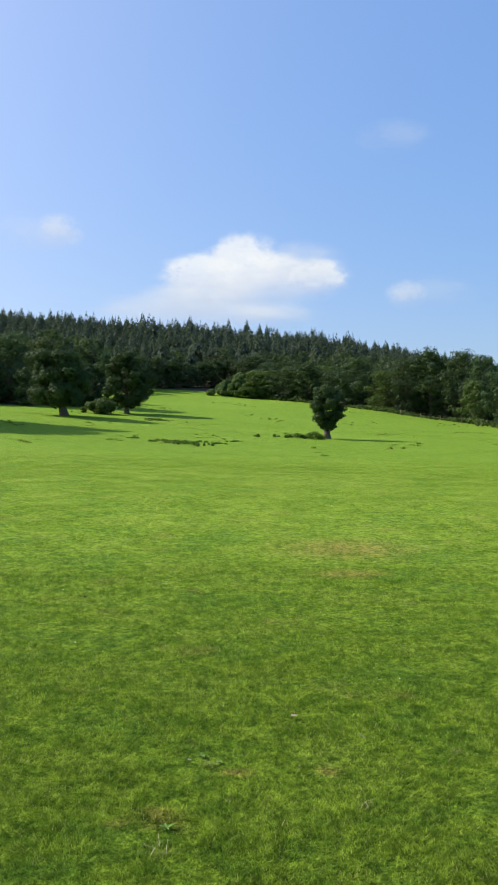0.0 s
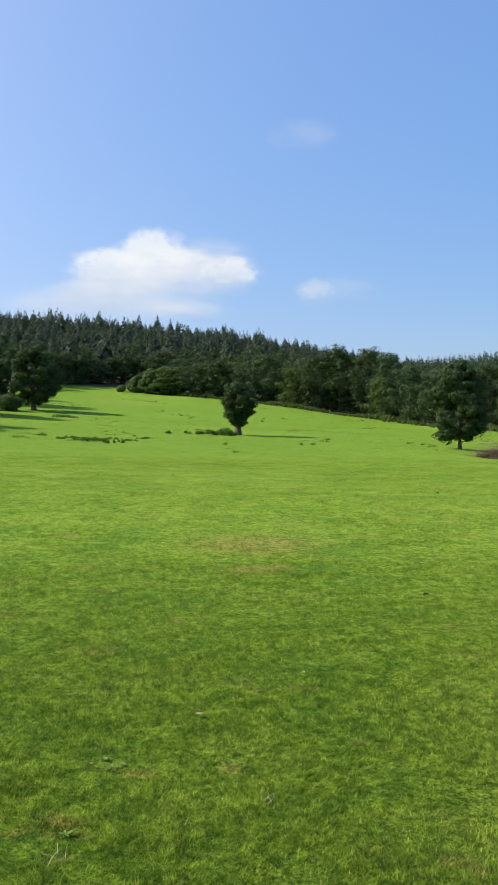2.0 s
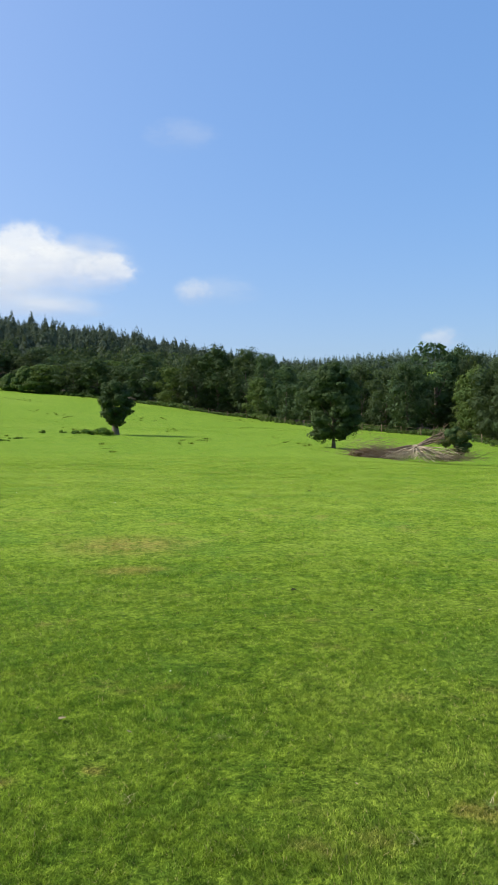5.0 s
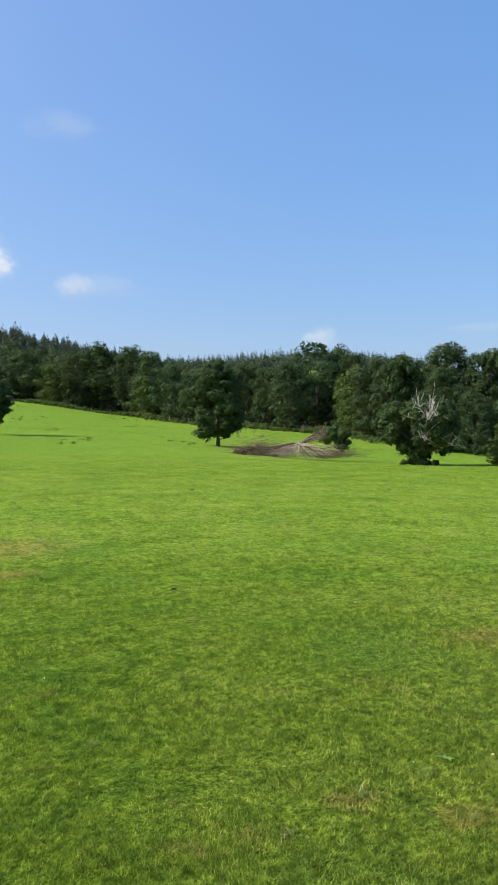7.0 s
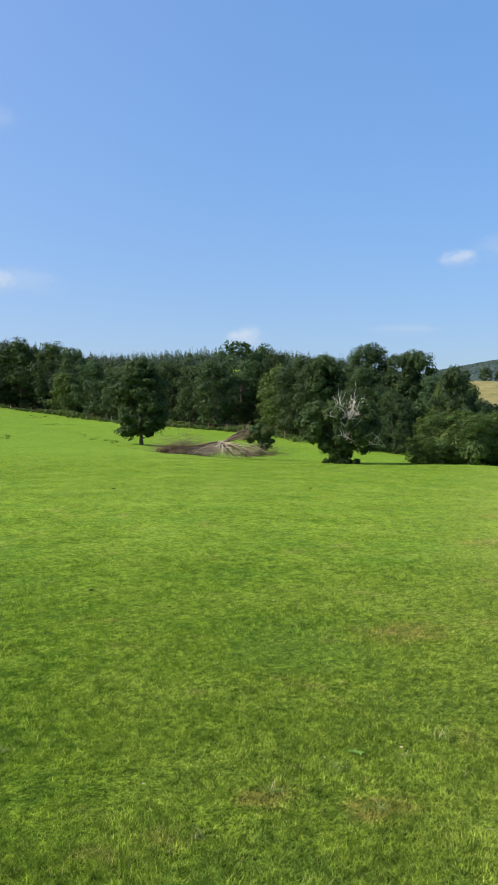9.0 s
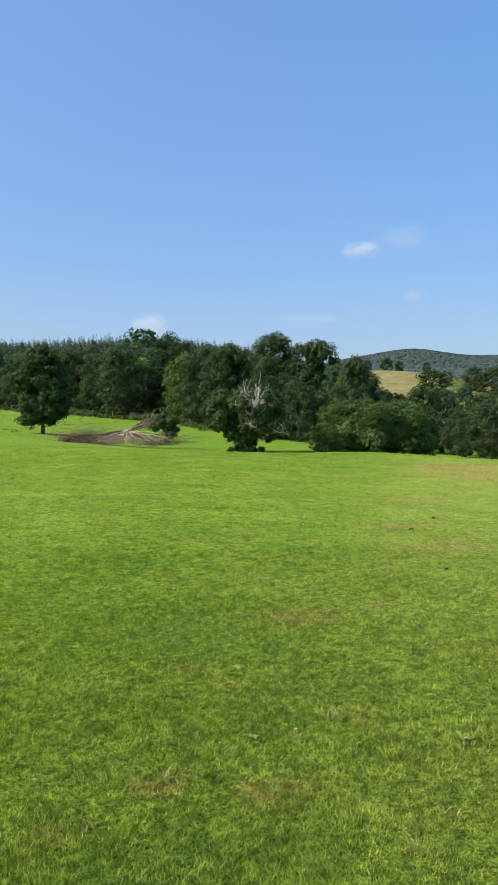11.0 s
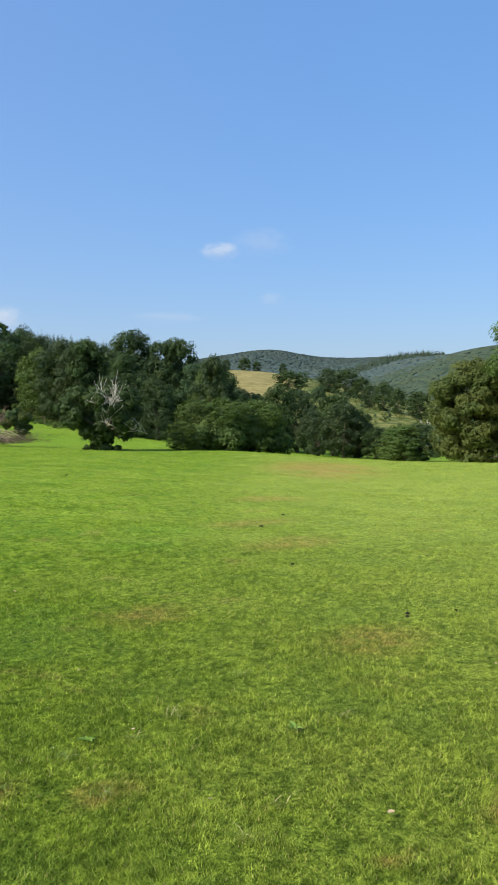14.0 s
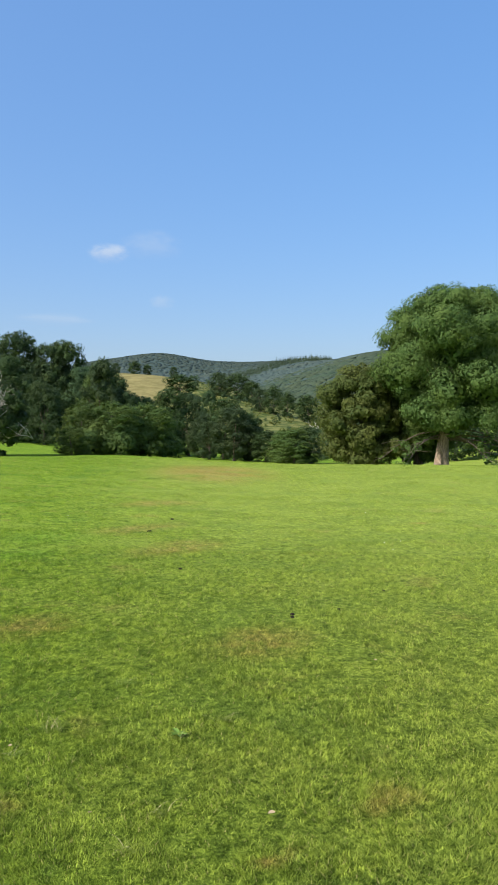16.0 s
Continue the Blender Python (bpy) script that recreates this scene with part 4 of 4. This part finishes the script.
def grass_tuft(x, y, size, seed):
    """A coarse tuft with long bent blades and a few dry stalks."""
    g = np.random.default_rng(seed)
    ob = thing("grass_tuft", x, y, float(land(x, y)[0]), g.uniform(0, 360))
    bits = []
    for q in range(50):
        dry = q >= 46
        a, n, wide = g.uniform(0, 6.3), size * (1.5 if dry else 1.0) * g.uniform(0.5, 1.1), 0.0018 if dry else 0.0026
        foot = np.array((g.normal(0, size * 0.28), g.normal(0, size * 0.28), -0.005))
        d, side = np.array((math.cos(a), math.sin(a), 0)), np.array((-math.sin(a), math.cos(a), 0))
        t = np.linspace(0, 1, 5)[:, None]
        mid = foot + d * n * (0.25 * t + 0.5 * t**2) + np.array((0, 0, 1)) * n * (0.75 * t - 0.42 * t**2)
        w = side * wide * (1 - 0.92 * t)
        k = np.arange(4)[:, None]
        v, f = np.concatenate([mid - w, mid + w]), np.concatenate([k, k + 1, k + 6, k + 5], 1)
        if dry:
            part("stalk", mesh_of("stalk", v, f, [STRAW]), ob, "dry straw coloured stalk")
        else:
            bits.append((v, f))
    v, f = join(bits)
    part("tussock", mesh_of("tussock", v, f, [COARSE]), ob)
    tagged(ob, "coarse grass tuft with bent blades and dry stalks", "grass tuft", "tufts in the lawn")


COARSE = leafy("coarse grass", (0.085, 0.150, 0.022), (0.230, 0.310, 0.070), 0.3)
STRAW = litter_material("dry straw", (0.40, 0.33, 0.16), (0.58, 0.50, 0.28))
for q, (x, y, size) in enumerate(TUFTS):
    grass_tuft(x, y, size, 600 + q)


def clover():
    """Tiny white flower heads scattered in the turf."""
    g = np.random.default_rng(501)
    n = 22
    r, a = g.uniform(2.5, 22, n), np.radians(g.uniform(-20, 74, n))
    x, y = r * np.sin(a), r * np.cos(a)
    p = np.stack([x, y, land(x, y) + 0.035], 1)
    t = np.linspace(0, 2 * np.pi, 6, endpoint=False)
    size = g.uniform(0.003, 0.006, n) * (1 + r / 25)
    rim = p[:, None] + np.stack([np.cos(t), np.sin(t), 0 * t], -1)[None] * size[:, None, None]
    v = np.concatenate([rim, (p + np.stack([0 * r, 0 * r, size], 1))[:, None], (p - np.stack([0 * r, 0 * r, size], 1))[:, None]], 1)
    f = np.array([(q, (q + 1) % 6, 6) for q in range(6)] + [((q + 1) % 6, q, 7) for q in range(6)])
    f = (f[None] + (np.arange(n) * 8)[:, None, None]).reshape(-1, 3)
    petal = litter_material("white clover", (0.6, 0.6, 0.5), (0.8, 0.8, 0.72))
    tagged(new("clover", mesh_of("clover", v.reshape(-1, 3), f, [petal], True)), "tiny white clover heads in the lawn", "flowers", kind="stuff")


clover()


# ---- fallen tree and scrub ----
def fallen_tree():
    g = np.random.default_rng(81)
    x, y, z = spot(27.4, 59)
    ob = thing("fallen_tree", x, y, z, -27.4)
    hub = np.array((0.0, 0.0, 1.15))
    # main limbs: local +x to the right, -y towards the lawn
    for q in range(64):
        a = radians(g.uniform(-172, 6))
        n = g.uniform(1.3, 3.3) * (1.35 if math.cos(a) > 0 else 0.95)
        end = np.array((math.cos(a) * n * 1.15, math.sin(a) * n * 0.7, g.uniform(0.05, 0.4)))
        start = hub + g.normal(0, 0.12, 3)
        bits = [limb(g, start, end, g.uniform(0.035, 0.075), 0.016, 0.24, 7, 0.06, 5)]
        for e in range(3):
            t = g.uniform(0.4, 0.9)
            m = start * (1 - t) + end * t
            bits.append(limb(g, m, m + (g.uniform(-.2, .9) * math.copysign(1, end[0]), g.uniform(-.5, .3), g.uniform(-.2, .15)), 0.028, 0.01, 0.3, 4, 0.02, 4))
        v, f = join(bits)
        v[:, 2] = np.maximum(v[:, 2], -0.05)
        part("branch", mesh_of("branch", v, f, [TAN_WOOD], True), ob, "bleached splayed branch")
    for q in range(9):
        end = hub + (g.uniform(-5.2, -3.2), g.uniform(-0.6, 0.9), g.uniform(-0.9, -0.45))
        v, f = limb(g, hub + g.normal(0, 0.15, 3), end, 0.09, 0.02, 0.12, 8, 0.03, 6)
        part("bough", mesh_of("bough", v, f, [BRUSH_WOOD], True), ob, "long grey brown bough")
    for q in range(8):
        end = hub + (g.uniform(2.2, 4.2), g.uniform(-0.3, 0.9), g.uniform(0.6, 1.5))
        bits = [limb(g, hub, end, 0.09, 0.03, 0.1, 7, 0.05, 6)]
        for e in range(16):
            t = g.uniform(0.35, 1.0)
            m = hub * (1 - t) + end * t
            bits.append(limb(g, m, m + g.normal(0, 0.35, 3) + (0.4, 0, 0.25), 0.02, 0.006, 0.3, 4, 0.0, 3))
        v, f = join(bits)
        part("raised_limb", mesh_of("raised_limb", v, f, [BRUSH_WOOD], True), ob, "upward reaching brown limb")
    bits = []
    for q in range(1500):
        sx = g.normal(-2.9, 1.3) if q % 3 else g.normal(2.9, 1.1)
        p = np.array((sx, g.normal(-0.1, 0.7), abs(g.normal(0, 0.8)) * (1.0 if sx < 0 else 0.6) + 0.05))
        d = np.array((g.normal(-0.5 if sx < 0 else 0.5, 0.5), g.normal(0, 0.35), g.normal(0.05, 0.22)))
        bits.append(limb(g, p, p + d, 0.014, 0.005, 0.2, 3, 0, 3))
    v, f = join(bits)
    v[:, 2] = np.maximum(v[:, 2], -0.05)
    part("brushwood", mesh_of("brushwood", v, f, [BRUSH_WOOD]), ob, "tangle of fine brown twigs")
    c = np.array([(-4.3, 0.3, 0.35), (-3.4, 0.5, 0.45), (-2.4, 0.5, 0.4), (-4.9, 0.2, 0.4), (2.4, 0.5, 0.3)])
    v, f = foliage(g, c, np.array((0.95, 0.95, 0.8, 0.8, 0.6)), 5000, 0.06, 0.6)
    part("withered_leaves", mesh_of("withered_leaves", v, f, [RUSSET_LEAF]), ob, "withered russet leaves")
    c = np.array([(3.5, 0.5, 1.7), (4.0, 0.4, 1.2), (3.0, 0.6, 2.1), (4.1, 0.3, 1.9), (3.8, 0.2, 0.8), (3.4, 0.4, 2.5)])
    v, f = foliage(g, np.array([(3.2, 0.4, 1.8), (3.9, 0.3, 2.0), (2.6, 0.4, 1.5)]), np.array((0.7, 0.7, 0.6)), 3500, 0.045, 0.8)
    part("sparse_leaves", mesh_of("sparse_leaves", v, f, [OLIVE_LEAF]), ob, "sparse browning leaves")
    v, f = foliage(g, c, np.array((0.75, 0.65, 0.65, 0.6, 0.5, 0.5)), 5600, 0.07, 0.8)
    part("live_leaves", mesh_of("live_leaves", v, f, [OAK_LEAF]), ob, "dark green surviving leaves")
    ob.scale = (0.87, 0.87, 0.87)
    tagged(ob, "uprooted tree with bleached splayed branches and brown twigs", "fallen tree")


fallen_tree()


def scrub(name, label, category, seed, mounds, leaf, per, size):
    """Low mounds of leaves: azimuth, distance, radius, height."""
    g = np.random.default_rng(seed)
    vs = []
    x0, y0, z0 = spot(mounds[0][0], mounds[0][1])
    for az, r, wide, h in mounds:
        x, y, z = spot(az, r)
        n = max(9, int(wide * 26))
        off = g.normal(0, wide * 0.75, (n, 2)) * (1.0, 0.85)
        c = np.stack([x + off[:, 0], y + off[:, 1], np.zeros(n)], 1)
        rr = g.uniform(0.20, 0.52, n) * min(h, 3.5) * 0.75
        dome = np.exp(-np.sum(off**2, 1) / (1.5 * wide) ** 2)
        c[:, 2] = land(c[:, 0], c[:, 1]) + rr * 0.4 + g.uniform(0, 1, n) ** 0.6 * np.maximum(h - 1.5 * rr, 0) * dome
        vs.append(foliage(g, c, rr, int(2.2 * per * wide * (0.5 + h)), size, 0.9))
    v, f = join(vs)
    ob = thing(name, x0, y0, z0)
    part("foliage", mesh_of("foliage", v - np.array((x0, y0, z0)), f, [leaf]), ob)
    return tagged(ob, label, category)


pick = random.Random(90)
scrub("bramble_patch", "low straggling bramble patch in the rough grass", "bramble", 91,
      [(-8.4, 78, .6, .15), (-7.2, 74, .5, .2), (-6.4, 76, .7, .2), (-6.0, 70, .5, .28), (-5.3, 73, .8, .3), (-4.9, 68, .5, .42), (-4.5, 71, .6, .35), (-4.1, 66, .4, .48), (-3.5, 73, .6, .2), (-3.1, 67, .4, .35), (-2.2, 70, .5, .18), (-1.0, 74, .7, .16)], BRAMBLE_LEAF, 700, 0.045)
scrub("bramble_patch", "bramble thicket beside the small gnarled oak", "bramble", 92,
      [(0.7, 88, .25, .35), (1.9, 89, .35, .3), (2.9, 88, .3, .5), (3.6, 87, .45, .8), (4.25, 88.5, .4, .65), (4.85, 87, .55, 1.1), (5.15, 88, .3, .7)], BRAMBLE_LEAF, 900, 0.055)
scrub("bramble_patch", "small tussocks on the rising field", "bramble", 93,
      [(-7.4 + 0.25 * q, 121 + pick.uniform(-2, 2), 0.5, pick.uniform(0.1, 0.45)) for q in range(6)], BRAMBLE_LEAF, 380, 0.07)
scrub("shrub", "light green shrub under the spreading oak", "shrub", 94, [(-10.7, 131, 1.3, 3.0)], SALLOW_LEAF, 900, 0.13)
scrub("shrub", "leafy shrubs at the foot of the old oak", "shrub", 95, [(35.9, 56.4, .40, .7), (36.6, 56.3, .45, .55), (36.2, 56.1, .35, .45)], OAK_LEAF, 1500, 0.08)
scrub("bush", "large rounded olive green bush at the field's top", "bush", 96, [(-0.5, 214, 2.4, 7.2), (0.9, 213, 1.9, 6.0), (-1.7, 217, 1.8, 5.0)], LIME_LEAF, 550, 0.2)
scrub("bush", "dense rounded light green bush in the dip", "bush", 100, [(43.0, 63, 1.0, 2.6), (44.6, 62.5, 1.3, 3.4), (46.2, 63, 1.3, 3.4), (47.8, 64, 1.0, 2.8)], SALLOW_LEAF, 1200, 0.08)
scrub("hedge", "low scrubby hedge along the foot of the wood", "hedge", 97,
      [(a / 10, edge_r(a / 10) - 3.5, 1.5, 1.0 + 0.5 * math.sin(a * 1.7)) for a in range(20, 400, 7)], SALLOW_LEAF, 120, 0.12)


def fence():
    """Posts and two wires along the foot of the wood."""
    pts = [spot(a, edge_r(a) - 6.5) for a in np.arange(11.0, 33.0, 1.4)]
    ob = thing("fence", *pts[0])
    o = np.array(pts[0])
    g = np.random.default_rng(98)
    for p in pts:
        q = np.array(p) - o
        v, f = limb(g, q + (0, 0, -.3), q + (g.normal(0, .04), g.normal(0, .04), 1.15), 0.06, 0.055, 0.0, 3, 0, 6)
        part("post", mesh_of("post", v, f, [BRUSH_WOOD]), ob)
    for h in (0.55, 1.0):
        path = np.array(pts) - o + (0, 0, h)
        v, f = tube(path, np.full(len(pts), 0.006), 4)
        part("wire", mesh_of("wire", v, f, [BRUSH_WOOD]), ob)
    tagged(ob, "weathered post and wire fence along the wood", "fence")


fence()


# ---- clouds, far beyond the hills ----
def cloud_material(name, cover, strength, crisp=0.85, billow=1.5):
    k = Nodes(name)
    tc = k.add("TexCoord").outputs["Object"]
    off = k.add("VectorMath")
    off.operation = "ADD"
    loc = k.add("ObjectInfo").outputs["Location"]
    sc = k.add("VectorMath")
    sc.operation = "SCALE"
    k.put(loc, sc.inputs[0])
    sc.inputs["Scale"].default_value = 0.013
    k.put(tc, off.inputs[0])
    k.put(sc.outputs[0], off.inputs[1])
    n = k.noise(off.outputs[0], billow, 6, 0.6)
    ln = k.add("VectorMath")
    ln.operation = "LENGTH"
    k.put(tc, ln.inputs[0])
    d = k.math("SUBTRACT", 1.0, ln.outputs["Value"])
    d = k.math("ADD", d, k.math("MULTIPLY", k.math("SUBTRACT", n, 0.5), 1.5))
    edge = k.ramp(ln.outputs["Value"], 1.0, 0.6)
    a = k.math("MULTIPLY", k.math("MULTIPLY", k.ramp(d, -0.05, k.math("ADD", crisp, k.math("MULTIPLY", k.ramp(k.add("SeparateXYZ", Vector=tc).outputs["Z"], 0.2, -0.7), 0.7))), edge), cover)
    # cloud shading is put into the glow: undersides greyer and bluer, tops whiter
    low = k.ramp(k.math("ADD", k.add("SeparateXYZ", Vector=tc).outputs["Z"], k.math("MULTIPLY", n, 1.2)), -0.1, 1.15)
    e = k.add("Emission", Color=k.mix(low, (0.60, 0.70, 0.90), (0.95, 0.98, 1.0)), Strength=strength)
    t = k.add("BsdfTransparent")
    s = k.add("MixShader", Fac=a)
    k.tree.links.new(t.outputs[0], s.inputs[1])
    k.tree.links.new(e.outputs[0], s.inputs[2])
    return k.finish(s.outputs[0])


CLOUD = [cloud_material("bright cloud", 0.82, 0.50, 0.55, 2.4), cloud_material("thin cloud", 0.45, 0.46), cloud_material("faint cloud", 0.16, 0.44)]


def cloud(az, el, wide, high, kind, label):
    """A soft cloud: azimuth, elevation, half width and half height in degrees."""
    r = 4200.0 - 30.0 * len([o for o in bpy.data.objects if o.name.startswith("cloud")])
    d = Vector((math.sin(radians(az)) * math.cos(radians(el)), math.cos(radians(az)) * math.cos(radians(el)), math.sin(radians(el))))
    n = 12
    u, w = np.meshgrid(np.linspace(-1, 1, n + 1), np.linspace(-1, 1, n + 1))
    v = np.stack([u.ravel(), 0.06 * (u**2 + w**2).ravel(), w.ravel()], 1)
    i, j = np.meshgrid(np.arange(n), np.arange(n), indexing="ij")
    f = np.stack([i * (n + 1) + j, i * (n + 1) + j + 1, (i + 1) * (n + 1) + j + 1, (i + 1) * (n + 1) + j], -1).reshape(-1, 4)
    ob = new("cloud", mesh_of("cloud", v, f, [CLOUD[kind]], True))
    ob.matrix_basis = Matrix.Translation(d * r) @ pose(0, 0, 0, el, 0, -az)
    ob.scale = (r * math.tan(radians(wide)), 60.0, r * math.tan(radians(high)))
    ob.visible_shadow = False
    tagged(ob, label, "cloud", kind="structure")


MAIN = "soft white cumulus cloud above the wooded hill"
for az, el, wide, high, kind in [(-0.5, 12.8, 3.8, 3.0, 0), (-3.3, 12.1, 4.0, 2.2, 0), (0.8, 12.2, 4.6, 2.3, 0), (5.0, 12.0, 2.9, 1.8, 0), (3.6, 12.4, 4.6, 2.6, 1), (-1.5, 10.8, 8.0, 2.2, 1),
                                 (-3.7, 9.5, 9.5, 2.2, 1), (2.0, 9.4, 4.4, 1.2, 1), (-6.0, 9.6, 6.5, 1.9, 2), (-4.2, 10.4, 5.5, 1.7, 1)]:
    cloud(az, el, wide, high, kind, MAIN)
for az, el, wide, high, kind in [(-13.6, 14.9, 2.0, 1.6, 1), (-15.5, 14.4, 3.6, 2.0, 2), (10.6, 21.2, 3.2, 1.5, 2), (11.4, 10.7, 1.8, 1.3, 1), (13.0, 10.7, 4.0, 1.5, 2), (29.2, 7.0, 1.9, 1.3, 1),
                                 (44.4, 12.0, 1.8, 0.9, 1), (47.5, 12.5, 2.8, 1.4, 2), (48.1, 8.6, 1.2, 0.8, 2), (40.7, 7.3, 3.5, 0.7, 2)]:
    cloud(az, el, wide, high, kind, "small thin white cloud in the blue sky")
